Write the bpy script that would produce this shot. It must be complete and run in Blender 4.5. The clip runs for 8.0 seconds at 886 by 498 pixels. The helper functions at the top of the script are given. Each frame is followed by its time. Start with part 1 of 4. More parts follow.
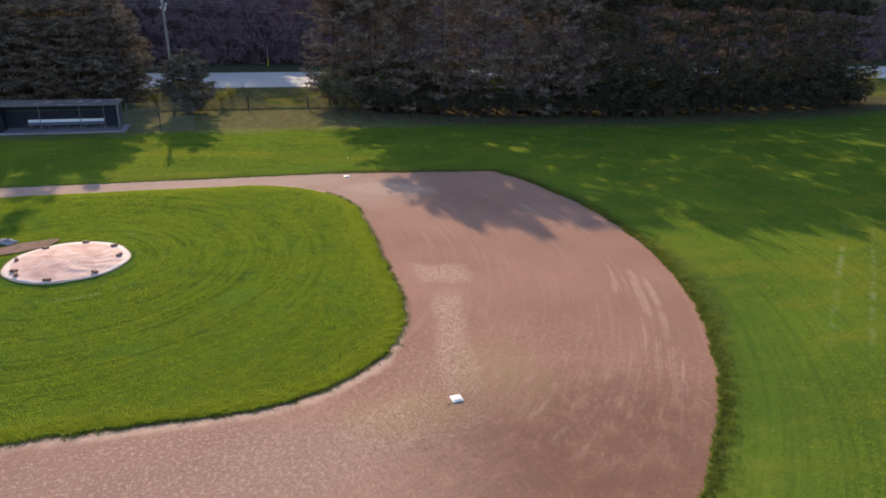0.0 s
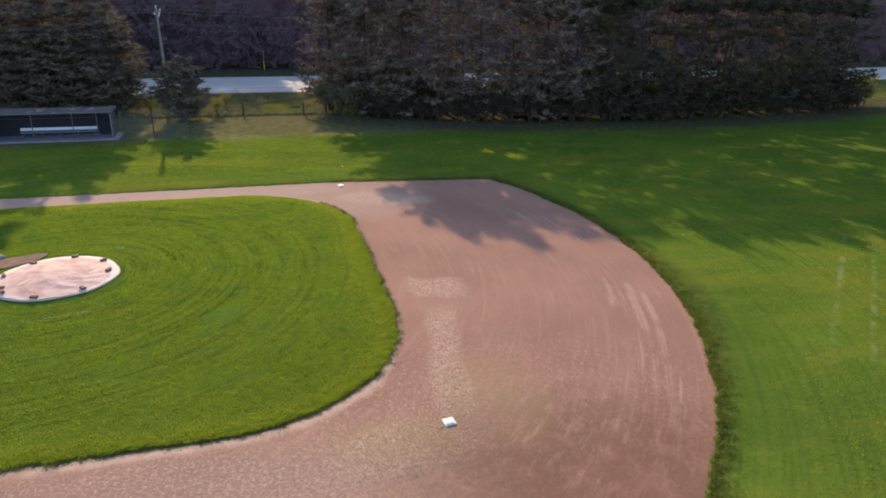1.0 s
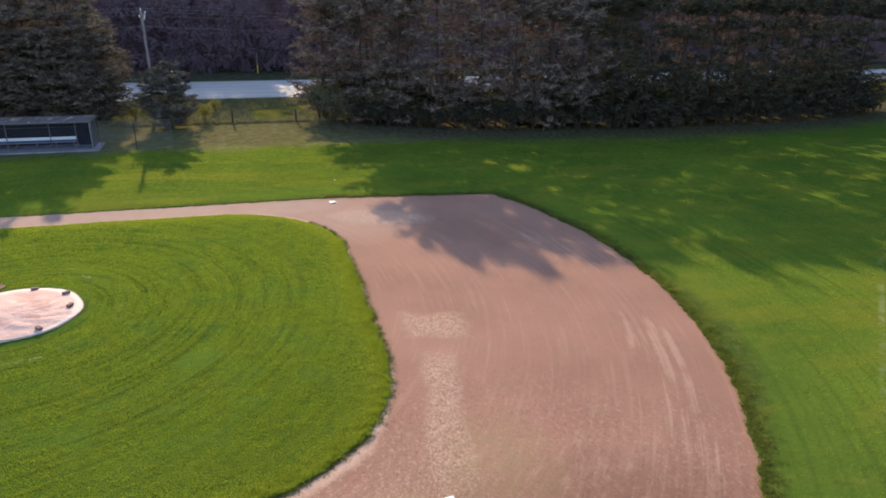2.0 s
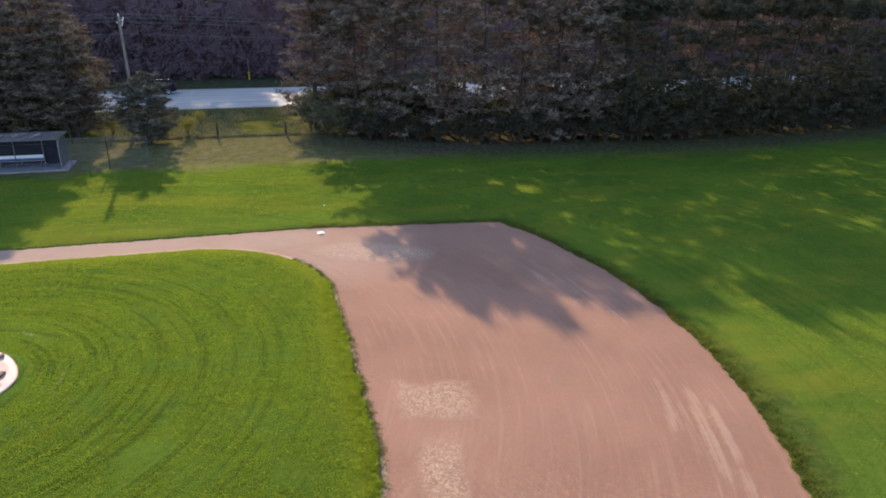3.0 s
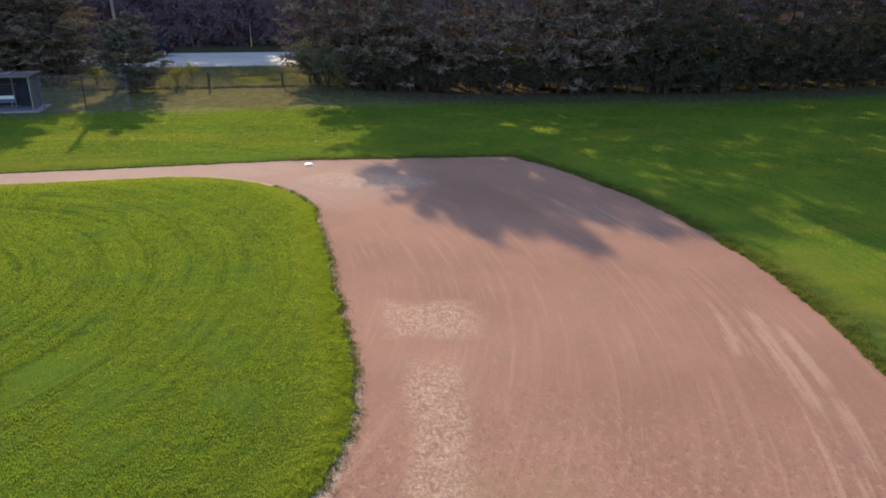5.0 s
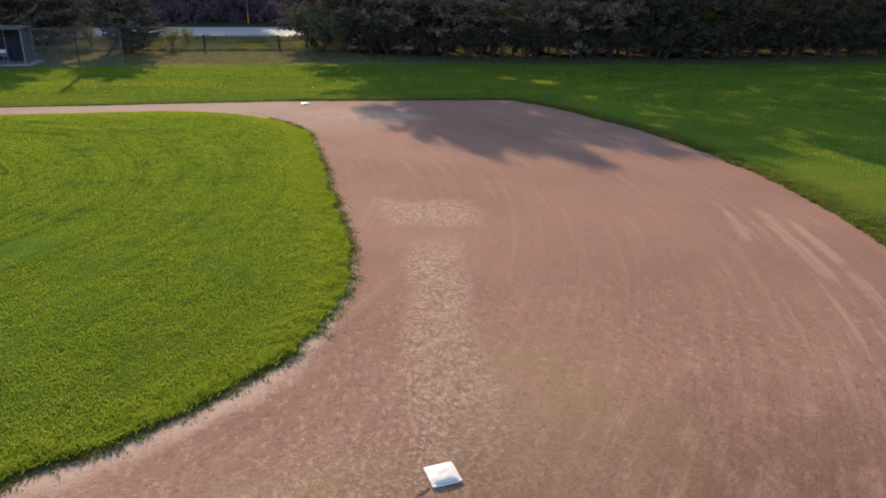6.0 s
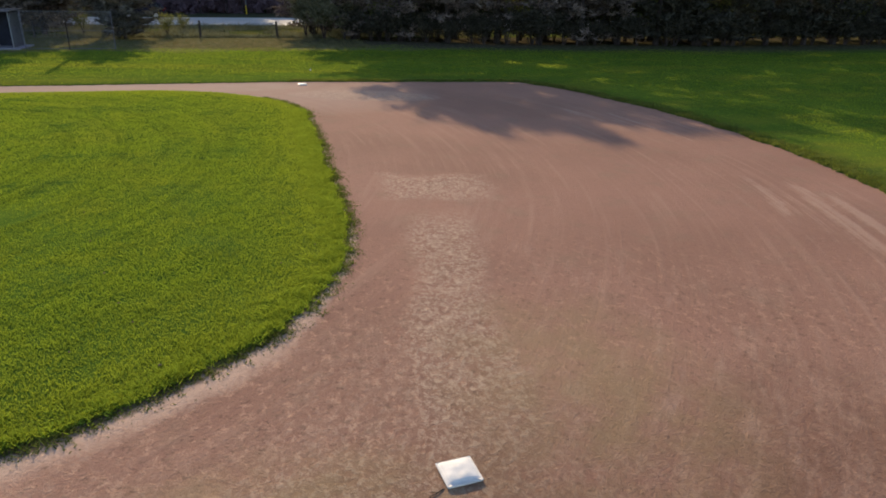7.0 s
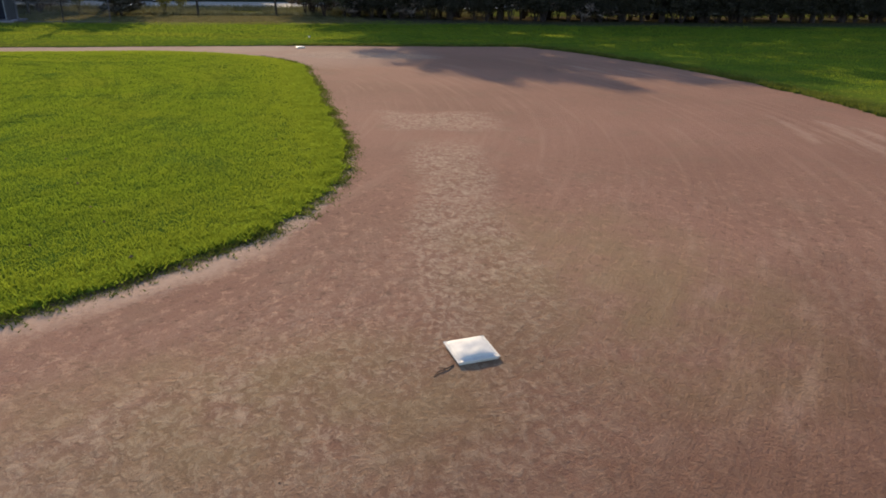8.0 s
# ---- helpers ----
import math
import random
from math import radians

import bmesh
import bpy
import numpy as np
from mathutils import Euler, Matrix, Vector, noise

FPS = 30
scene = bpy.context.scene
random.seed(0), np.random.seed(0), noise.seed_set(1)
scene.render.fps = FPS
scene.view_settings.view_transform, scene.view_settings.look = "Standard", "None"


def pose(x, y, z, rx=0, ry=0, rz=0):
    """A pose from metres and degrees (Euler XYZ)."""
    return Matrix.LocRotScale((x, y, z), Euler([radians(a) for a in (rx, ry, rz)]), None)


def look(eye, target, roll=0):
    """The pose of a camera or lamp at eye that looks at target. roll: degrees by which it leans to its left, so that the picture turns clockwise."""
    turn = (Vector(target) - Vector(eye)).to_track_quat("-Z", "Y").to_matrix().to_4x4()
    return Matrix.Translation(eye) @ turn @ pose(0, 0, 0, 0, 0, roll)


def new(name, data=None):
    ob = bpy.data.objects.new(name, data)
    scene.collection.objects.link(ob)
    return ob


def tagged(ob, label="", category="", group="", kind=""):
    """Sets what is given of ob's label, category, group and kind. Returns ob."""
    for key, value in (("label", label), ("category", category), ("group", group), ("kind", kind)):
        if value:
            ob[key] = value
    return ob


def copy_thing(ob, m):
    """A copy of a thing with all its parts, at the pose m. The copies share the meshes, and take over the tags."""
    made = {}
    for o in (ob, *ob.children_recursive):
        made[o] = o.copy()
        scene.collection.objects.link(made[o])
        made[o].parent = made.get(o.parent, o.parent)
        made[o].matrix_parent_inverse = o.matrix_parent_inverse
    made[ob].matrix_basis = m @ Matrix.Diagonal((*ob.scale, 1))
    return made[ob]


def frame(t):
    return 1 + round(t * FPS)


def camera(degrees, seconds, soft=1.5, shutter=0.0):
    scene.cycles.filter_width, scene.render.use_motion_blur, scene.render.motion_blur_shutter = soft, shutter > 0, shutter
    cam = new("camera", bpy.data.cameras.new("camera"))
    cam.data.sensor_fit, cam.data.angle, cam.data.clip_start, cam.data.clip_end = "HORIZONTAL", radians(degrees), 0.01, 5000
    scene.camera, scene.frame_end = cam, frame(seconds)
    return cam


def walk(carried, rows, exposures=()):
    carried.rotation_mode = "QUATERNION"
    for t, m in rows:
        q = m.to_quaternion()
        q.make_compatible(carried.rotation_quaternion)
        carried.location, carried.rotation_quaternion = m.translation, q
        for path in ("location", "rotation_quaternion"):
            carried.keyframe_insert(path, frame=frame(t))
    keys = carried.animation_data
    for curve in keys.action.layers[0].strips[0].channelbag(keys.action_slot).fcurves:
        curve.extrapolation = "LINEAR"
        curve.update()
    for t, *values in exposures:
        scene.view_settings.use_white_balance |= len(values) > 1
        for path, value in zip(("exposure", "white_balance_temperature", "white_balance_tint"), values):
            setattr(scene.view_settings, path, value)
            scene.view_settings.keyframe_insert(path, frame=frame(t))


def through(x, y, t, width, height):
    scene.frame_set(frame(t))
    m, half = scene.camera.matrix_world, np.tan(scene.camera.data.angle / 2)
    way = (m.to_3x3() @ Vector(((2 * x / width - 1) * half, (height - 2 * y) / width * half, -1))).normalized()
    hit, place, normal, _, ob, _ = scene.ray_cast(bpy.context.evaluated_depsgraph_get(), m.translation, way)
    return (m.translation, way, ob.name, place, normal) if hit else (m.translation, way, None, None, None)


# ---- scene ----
cam = camera(66.3, 8.0, soft=1.8)
# seconds, eye, yaw, pitch, roll
PATH = [
    (0.0, 0.000, 0.000, 12.600, -0.00, -21.41, 1.49),
    (0.5, 0.118, 0.071, 13.037, -0.03, -21.39, 1.32),
    (1.0, 0.235, 0.683, 13.008, -0.05, -21.39, 1.25),
    (1.5, 0.247, 2.000, 13.001, -0.17, -21.36, 1.24),
    (1.7, 0.262, 2.765, 13.028, -0.12, -21.40, 1.20),
    (2.8, 0.153, 8.330, 13.357, -0.05, -21.46, 1.00),
    (3.0, 0.149, 9.201, 13.351, -0.03, -21.43, 0.97),
    (3.5, 0.223, 11.042, 12.776, 1.04, -21.43, 0.80),
    (4.0, 0.378, 12.181, 11.465, 1.09, -21.40, 0.79),
    (4.5, 0.572, 12.545, 10.015, 1.19, -21.42, 0.72),
    (4.7, 0.625, 12.630, 9.419, 1.24, -21.46, 0.78),
    (5.8, 0.641, 12.033, 6.258, 0.93, -21.49, 1.05),
    (6.0, 0.633, 12.029, 5.661, 0.93, -21.47, 1.06),
    (6.5, 0.566, 12.428, 4.793, 0.92, -21.61, 1.01),
    (7.0, 0.452, 13.263, 4.607, 0.94, -21.54, 1.12),
    (7.5, 0.393, 13.592, 3.852, 1.00, -21.57, 1.07),
    (8.0, 0.405, 13.677, 2.981, 1.08, -21.69, 0.98),
]
walk(cam, [(t, pose(x, y, z, 90 + pitch, 0, yaw) @ pose(0, 0, 0, 0, 0, roll)) for t, x, y, z, yaw, pitch, roll in PATH],
     exposures=[(0.0, 0.96, 6420, 18), (1.5, 1.11, 6420, 18), (3.5, 1.31, 6420, 17), (4.5, 1.24, 6420, 17), (6.0, 0.88, 6450, 15), (6.5, 0.75, 6500, 14), (8.0, 0.47, 6500, 14)])

# ---------------------------------------------------------------- light
SUN_EL = 19.5
SUN_DIR = Vector((-0.343, 0.939, 0)).normalized()          # level way towards the sun
sun = new("sun", bpy.data.lights.new("sun", "SUN"))
sun.data.energy, sun.data.angle, sun.data.color = 4.0, radians(0.53), (1.0, 0.80, 0.51)
sun.matrix_world = look(SUN_DIR * 80 * math.cos(radians(SUN_EL)) + Vector((0, 0, 80 * math.sin(radians(SUN_EL)))), (0, 0, 0))
world = bpy.data.worlds.new("sky")
scene.world = world
world.use_nodes = True
wn = world.node_tree
sky = wn.nodes.new("ShaderNodeTexSky")
sky.sky_type, sky.sun_disc = "NISHITA", False
sky.sun_elevation, sky.sun_rotation = radians(SUN_EL), math.atan2(SUN_DIR.x, SUN_DIR.y)
sky.air_density, sky.dust_density, sky.ozone_density = 1.0, 0.9, 1.8
wn.links.new(sky.outputs[0], wn.nodes["Background"].inputs[0])
wn.nodes["Background"].inputs[1].default_value = 0.15

# ---------------------------------------------------------------- the field's own frame
# a runs from second base to third base, b from second base towards first base
SECOND = Vector((0.559, 18.793))
FIELD = pose(SECOND.x, SECOND.y, 0, 0, 0, 105.455)
BASE = 27.43
MOUND = (14.62, 14.62)


def fw(a, b, z=0.0):
    """Field to world."""
    return FIELD @ Vector((a, b, z))


# ---------------------------------------------------------------- material helpers
class Nodes:
    def __init__(self, name):
        self.mat = bpy.data.materials.new(name)
        self.mat.use_nodes = True
        self.tree = self.mat.node_tree
        self.bsdf = self.tree.nodes["Principled BSDF"]
        self.out = self.tree.nodes["Material Output"]

    def put(self, socket, value):
        if isinstance(value, bpy.types.NodeSocket):
            self.tree.links.new(value, socket)
        elif isinstance(value, (tuple, list)) and len(value) == 3 and socket.type == "RGBA":
            socket.default_value = (*value, 1)
        else:
            socket.default_value = value

    def node(self, kind, **inputs):
        n = self.tree.nodes.new("ShaderNode" + kind)
        for key, value in inputs.items():
            self.put(n.inputs[int(key[1:]) if key[0] == "i" and key[1:].isdigit() else key], value)
        return n

    def math(self, op, a, b=0.0, clamp=False):
        n = self.node("Math", i0=a, i1=b)
        n.operation, n.use_clamp = op, clamp
        return n.outputs[0]

    def step(self, x, lo, hi):
        n = self.node("MapRange", i0=x, i1=lo, i2=hi, i3=0.0, i4=1.0)
        n.interpolation_type = "SMOOTHSTEP"
        return n.outputs[0]

    def mix(self, fac, a, b):
        n = self.tree.nodes.new("ShaderNodeMix")
        n.data_type = "RGBA"
        self.put(n.inputs[0], fac)
        self.put(n.inputs[6], a)
        self.put(n.inputs[7], b)
        return n.outputs[2]

    def noise(self, vector, scale, detail=3.0, rough=0.55, distort=0.0):
        return self.node("TexNoise", Vector=vector, Scale=scale, Detail=detail, Roughness=rough, Distortion=distort).outputs[0]

    def coords(self):
        return self.tree.nodes.new("ShaderNodeTexCoord").outputs["Object"]

    def scaled(self, vector, sx, sy, sz=1.0):
        n = self.node("VectorMath", i0=vector, i1=(sx, sy, sz))
        n.operation = "MULTIPLY"
        return n.outputs[0]

    def polar(self, vector, ca, cb, su, sr):
        """(angle * su, radius * sr) round a centre, and the radius."""
        n = self.node("VectorMath", i0=vector, i1=(ca, cb, 0.0))
        n.operation = "SUBTRACT"
        s = self.node("SeparateXYZ", i0=n.outputs[0])
        r = self.math("SQRT", self.math("ADD", self.math("MULTIPLY", s.outputs[0], s.outputs[0]), self.math("MULTIPLY", s.outputs[1], s.outputs[1])))
        ang = self.math("ARCTAN2", s.outputs[1], s.outputs[0])
        c = self.node("CombineXYZ", i0=self.math("MULTIPLY", ang, su), i1=self.math("MULTIPLY", r, sr), i2=0.0)
        return c.outputs[0], r

    def attr(self, name):
        n = self.tree.nodes.new("ShaderNodeAttribute")
        n.attribute_name = name
        return n.outputs["Fac"]

    def island(self):
        return self.tree.nodes.new("ShaderNodeNewGeometry").outputs["Random Per Island"]

    def each(self):
        return self.tree.nodes.new("ShaderNodeObjectInfo").outputs["Random"]

    def bump(self, height, strength, distance=0.02):
        return self.node("Bump", Height=height, Strength=strength, Distance=distance).outputs[0]

    def finish(self, colour, rough=0.8, normal=None, metal=0.0, spec=0.3):
        self.put(self.bsdf.inputs["Base Color"], colour)
        self.put(self.bsdf.inputs["Roughness"], rough)
        self.put(self.bsdf.inputs["Metallic"], metal)
        self.put(self.bsdf.inputs["Specular IOR Level"], spec)
        if normal is not None:
            self.put(self.bsdf.inputs["Normal"], normal)
        return self.mat

    def leafy(self, colour, through, share):
        """A thin leaf: part of the light goes through."""
        d = self.node("BsdfDiffuse", Color=colour)
        t = self.node("BsdfTranslucent", Color=through)
        m = self.node("MixShader", i0=share, i1=d.outputs[0], i2=t.outputs[0])
        self.tree.links.new(m.outputs[0], self.out.inputs[0])
        return self.mat


def plain(name, colour, rough=0.7, metal=0.0, vary=0.18, scale=6.0, spec=0.3, relief=0.15):
    """A painted, wooden or metal surface with stains at two scales and fine relief."""
    n = Nodes(name)
    v = n.coords()
    big, fine = n.noise(v, scale, 4.0), n.noise(v, scale * 9, 3.0)
    mixed = n.math("ADD", n.math("MULTIPLY", big, 0.65), n.math("MULTIPLY", fine, 0.35))
    lo = tuple(c * (1 - vary) for c in colour)
    hi = tuple(min(1, c * (1 + vary)) for c in colour)
    return n.finish(n.mix(n.step(mixed, 0.3, 0.7), lo, hi), n.math("ADD", n.math("MULTIPLY", big, 0.2), rough - 0.1), n.bump(fine, relief, 0.005), metal, spec)


def lawn_colour(n, v, warm=1.0):
    """Mown turf: light and dark tufts, thin yellowish spots."""
    big = n.noise(v, 0.12, 3.0)
    mid = n.noise(v, 0.9, 4.0, 0.6)
    fine = n.noise(v, 11.0, 4.0, 0.7)
    c = n.mix(n.step(big, 0.35, 0.68), (0.068 * warm, 0.126, 0.018), (0.100 * warm, 0.166, 0.021))
    c = n.mix(n.math("MULTIPLY", n.step(mid, 0.5, 0.75), 0.5), c, (0.138 * warm, 0.180, 0.029))
    c = n.mix(n.math("MULTIPLY", n.step(fine, 0.48, 0.75), 0.6), c, (0.030, 0.054, 0.013))
    return c, fine


# ---------------------------------------------------------------- materials
def worn_sheet():
    """Dark roofing felt, worn through to pale streaks."""
    n = Nodes("roof_sheet")
    v = n.coords()
    big, fine = n.noise(n.scaled(v, 1.0, 0.5), 1.6, 5.0, 0.65), n.noise(v, 14.0, 4.0)
    c = n.mix(n.step(fine, 0.35, 0.7), (0.055, 0.050, 0.050), (0.095, 0.086, 0.084))
    c = n.mix(n.math("MULTIPLY", n.step(big, 0.55, 0.66), 0.75), c, (0.34, 0.31, 0.28))
    return n.finish(c, 0.75, n.bump(fine, 0.3, 0.01), 0.0, 0.3)


def make_ground():
    n = Nodes("outfield_turf")
    v = n.coords()
    c, fine = lawn_colour(n, v, 1.12)
    s = n.node("SeparateXYZ", i0=v)
    a, b = s.outputs[0], s.outputs[1]
    # worn wheel tracks and a weedy rim beside the skinned infield
    rim = n.attr("rim")
    wob = n.noise(v, 0.35, 3.0)
    stretch = n.math("MULTIPLY", n.step(a, 13.0, 9.0), n.step(a, -2.0, 4.0))
    edge = n.step(n.math("SUBTRACT", n.math("ADD", rim, n.math("MULTIPLY", wob, 1.6)), n.math("MULTIPLY", stretch, 0.9)), 1.7, 0.7)
    c = n.mix(n.math("MULTIPLY", edge, 0.62), c, n.mix(n.step(n.noise(v, 3.0, 5.0, 0.65), 0.4, 0.65), (0.030, 0.048, 0.015), (0.085, 0.098, 0.030)))
    mown, far_r = n.polar(v, 14.4, 14.4, 2.4, 3.6)
    c = n.mix(n.math("MULTIPLY", n.step(n.noise(mown, 1.0, 4.0, 0.6), 0.46, 0.64), 0.45), c, (0.048, 0.088, 0.015))
    # faint patches where the mower turned
    patchy = n.noise(n.scaled(v, 0.35, 0.12), 1.0, 5.0, 0.6)
    c = n.mix(n.math("MULTIPLY", n.step(patchy, 0.46, 0.66), 0.5), c, (0.158, 0.162, 0.022))
    # pale marks of old lines
    across = n.math("ADD", n.math("MULTIPLY", a, 0.717), n.math("MULTIPLY", b, 0.697))
    along = n.math("SUBTRACT", n.math("MULTIPLY", a, 0.697), n.math("MULTIPLY", b, 0.717))
    line = n.math("ADD", n.step(n.math("ABSOLUTE", n.math("ADD", across, 10.25)), 0.20, 0.06), n.step(n.math("ABSOLUTE", n.math("ADD", across, 11.67)), 0.18, 0.06), True)
    line = n.math("MULTIPLY", line, n.math("MULTIPLY", n.step(n.noise(v, 1.3, 4.0), 0.40, 0.66), n.math("MULTIPLY", n.step(along, 10.0, 14.0), n.step(along, 29.0, 26.0))))
    c = n.mix(n.math("MULTIPLY", line, 0.32), c, (0.30, 0.34, 0.18))
    # dry, scorched strip before the old fence, rough grass beyond it
    lean = n.math("MULTIPLY", n.math("MAXIMUM", n.math("SUBTRACT", -8.0, b), 0.0), 0.22)
    dry = n.math("SUBTRACT", n.math("ADD", a, n.math("MULTIPLY", n.noise(v, 0.22, 4.0), 5.0)), lean)
    tan = n.mix(n.step(n.noise(v, 1.3, 5.0, 0.65), 0.35, 0.7), (0.118, 0.118, 0.048), (0.200, 0.174, 0.100))
    tan = n.mix(n.math("MULTIPLY", n.step(fine, 0.45, 0.7), 0.5), tan, (0.075, 0.070, 0.022))
    c = n.mix(n.math("MULTIPLY", n.step(dry, 45.0, 47.0), 0.9), c, tan)
    where = n.node("SeparateXYZ", i0=n.tree.nodes.new("ShaderNodeNewGeometry").outputs["Position"])
    wx, wy = where.outputs[0], where.outputs[1]
    bow = n.math("MULTIPLY", n.math("MULTIPLY", wx, wx), n.math("ADD", n.math("MULTIPLY", n.math("LESS_THAN", wx, 0.0), 0.0162), 0.0058))
    # brown litter under the pines, widened so its tone paints the deep shade
    litter_shade = n.step(n.math("ADD", n.math("SUBTRACT", wy, bow), n.math("MULTIPLY", n.noise(v, 0.5, 4.0), 3.0)), 63.2, 68.4)
    litter_shade = n.math("MULTIPLY", litter_shade, n.step(wx, -16.0, -11.0))
    c = n.mix(n.math("MULTIPLY", litter_shade, 0.85), c, n.mix(n.step(n.noise(v, 2.5, 5.0), 0.4, 0.65), (0.050, 0.042, 0.028), (0.115, 0.090, 0.062)))
    rough_grass = n.mix(n.step(n.noise(v, 0.5, 4.0), 0.4, 0.65), (0.060, 0.080, 0.018), (0.120, 0.110, 0.030))
    c = n.mix(n.step(a, 54.2, 55.0), c, rough_grass)
    # verge past the road: the wood's shade painted as dark ground
    beyond = n.math("SUBTRACT", wy, n.math("MULTIPLY", wx, 0.2962))
    c = n.mix(n.step(n.math("ADD", beyond, n.math("MULTIPLY", n.noise(v, 0.4, 3.0), 1.5)), 108.2, 109.6), c, n.mix(n.step(n.noise(v, 0.9, 4.0), 0.4, 0.65), (0.045, 0.052, 0.026), (0.080, 0.070, 0.048)))
    return n.finish(c, 0.9, n.bump(n.math("ADD", fine, n.math("MULTIPLY", n.noise(v, 2.5), 1.5)), 0.4, 0.04), 0.0, 0.0)


def make_infield_turf():
    n = Nodes("infield_turf")
    v = n.coords()
    c, fine = lawn_colour(n, v)
    c = n.mix(0.16, c, (0.030, 0.050, 0.012))
    uv, r = n.polar(v, *MOUND, 1.1, 3.6)
    ring = n.noise(uv, 1.0, 5.0, 0.65)
    near_mound = n.math("ADD", n.math("MULTIPLY", n.step(r, 15.5, 10.0), 0.38), 0.14)
    c = n.mix(n.math("MULTIPLY", n.step(ring, 0.48, 0.64), near_mound), c, (0.022, 0.044, 0.010))
    uv2, r2 = n.polar(v, *MOUND, 2.5, 5.0)
    c = n.mix(n.math("MULTIPLY", n.step(n.noise(uv2, 1.0, 3.0), 0.55, 0.7), 0.3), c, (0.112, 0.152, 0.021))
    # brighter, yellower border
    rim = n.attr("rim")
    edge = n.step(n.math("ADD", rim, n.math("MULTIPLY", n.noise(v, 0.6, 3.0), 1.2)), 1.9, 0.8)
    c = n.mix(n.math("MULTIPLY", edge, 0.75), c, (0.165, 0.190, 0.024))
    # sandy specks where an older cover lay
    ringm = n.math("MULTIPLY", n.step(n.math("ABSOLUTE", n.math("SUBTRACT", r, 4.25)), 0.22, 0.04), n.step(n.noise(v, 3.2, 4.0, 0.65), 0.52, 0.66))
    ringm = n.math("MULTIPLY", ringm, n.step(n.noise(v, 0.33, 1.0), 0.42, 0.6))
    c = n.mix(n.math("MULTIPLY", ringm, 0.75), c, (0.42, 0.36, 0.27))
    return n.finish(c, 0.9, n.bump(n.math("ADD", fine, n.math("MULTIPLY", ring, 1.0)), 0.4, 0.04), 0.0, 0.0)


def make_dirt():
    n = Nodes("infield_dirt")
    v = n.coords()
    big, mid = n.noise(v, 0.16, 4.0), n.noise(v, 1.1, 5.0, 0.6)
    fine, grit = n.noise(v, 14.0, 6.0, 0.75), n.noise(v, 55.0, 2.0)
    c = n.mix(n.step(big, 0.35, 0.65), (0.286, 0.160, 0.115), (0.340, 0.190, 0.138))
    c = n.mix(n.math("MULTIPLY", n.step(mid, 0.5, 0.72), 0.5), c, (0.275, 0.180, 0.125))
    flake = n.noise(n.scaled(v, 1.0, 1.3), 4.6, 8.0, 0.80)
    c = n.mix(n.math("MULTIPLY", n.step(flake, 0.53, 0.60), n.math("ADD", n.math("MULTIPLY", n.attr("worn"), 0.72), 0.12)), c, (0.460, 0.272, 0.185))
    c = n.mix(n.math("MULTIPLY", n.step(n.noise(v, 6.5, 8.0, 0.80), 0.54, 0.61), n.math("ADD", n.math("MULTIPLY", n.attr("worn"), 0.6), 0.12)), c, (0.170, 0.102, 0.072))
    c = n.mix(n.math("MULTIPLY", n.step(n.noise(v, 21.0, 4.0, 0.6), 0.62, 0.68), 0.55), c, (0.120, 0.068, 0.050))
    c = n.mix(n.math("MULTIPLY", n.step(grit, 0.55, 0.75), 0.45), c, (0.130, 0.075, 0.054))
    # drag marks that follow the arc
    uv, r = n.polar(v, 14.4, 14.4, 3.4, 4.2)
    drag = n.noise(uv, 1.0, 5.0, 0.65, 0.25)
    c = n.mix(n.math("MULTIPLY", n.step(drag, 0.48, 0.68), n.math("MULTIPLY", n.step(n.noise(v, 0.35, 4.0), 0.30, 0.60), 0.46)), c, (0.400, 0.245, 0.175))
    # sandy scuffs along the base path, by the arc and round the bags
    fleck = n.noise(n.scaled(v, 1.0, 1.25), 9.5, 8.0, 0.78, 0.5)
    pale = n.math("MULTIPLY", n.attr("pale"), n.math("ADD", n.math("MULTIPLY", n.step(fleck, 0.48, 0.58), 0.72), n.math("MULTIPLY", n.step(n.noise(v, 3.4, 7.0, 0.75), 0.40, 0.62), 0.40)), True)
    c = n.mix(pale, c, (0.540, 0.390, 0.280))
    uv3, r3 = n.polar(v, 14.4, 14.4, 5.0, 7.0)
    grain = n.math("ADD", n.math("MULTIPLY", n.noise(uv3, 1.0, 6.0, 0.7, 0.3), 0.75), n.math("MULTIPLY", n.noise(v, 2.2, 6.0, 0.72), 0.25))
    scuff = n.math("MULTIPLY", n.step(n.math("ADD", n.attr("scuff"), n.math("MULTIPLY", n.math("SUBTRACT", grain, 0.5), 4.6)), 0.40, 1.25), n.step(n.attr("scuff"), 0.05, 0.3))
    c = n.mix(n.math("MULTIPLY", scuff, 0.38), c, (0.520, 0.360, 0.265))
    # dry crumbs of clay on the path to first base
    crumb = n.math("MULTIPLY", n.attr("crumb"), n.step(n.noise(v, 8.0, 8.0, 0.8, 0.4), 0.50, 0.60))
    c = n.mix(n.math("MULTIPLY", n.attr("crumb"), 0.35), c, (0.235, 0.145, 0.118))
    c = n.mix(n.math("MULTIPLY", crumb, 0.8), c, (0.500, 0.350, 0.275))
    # rows of footmarks and a darker, redder stretch by second base
    uv4, r4 = n.polar(v, 14.4, 14.4, 17.0, 3.2)
    rows = n.math("ADD", n.math("MULTIPLY", n.noise(uv4, 1.0, 5.0, 0.62), 0.72), n.math("MULTIPLY", n.noise(v, 12.0, 6.0, 0.75), 0.28))
    c = n.mix(n.math("MULTIPLY", n.attr("dark_stretch"), n.math("ADD", n.math("MULTIPLY", n.step(mid, 0.3, 0.6), 0.26), 0.46)), c, (0.150, 0.078, 0.052))
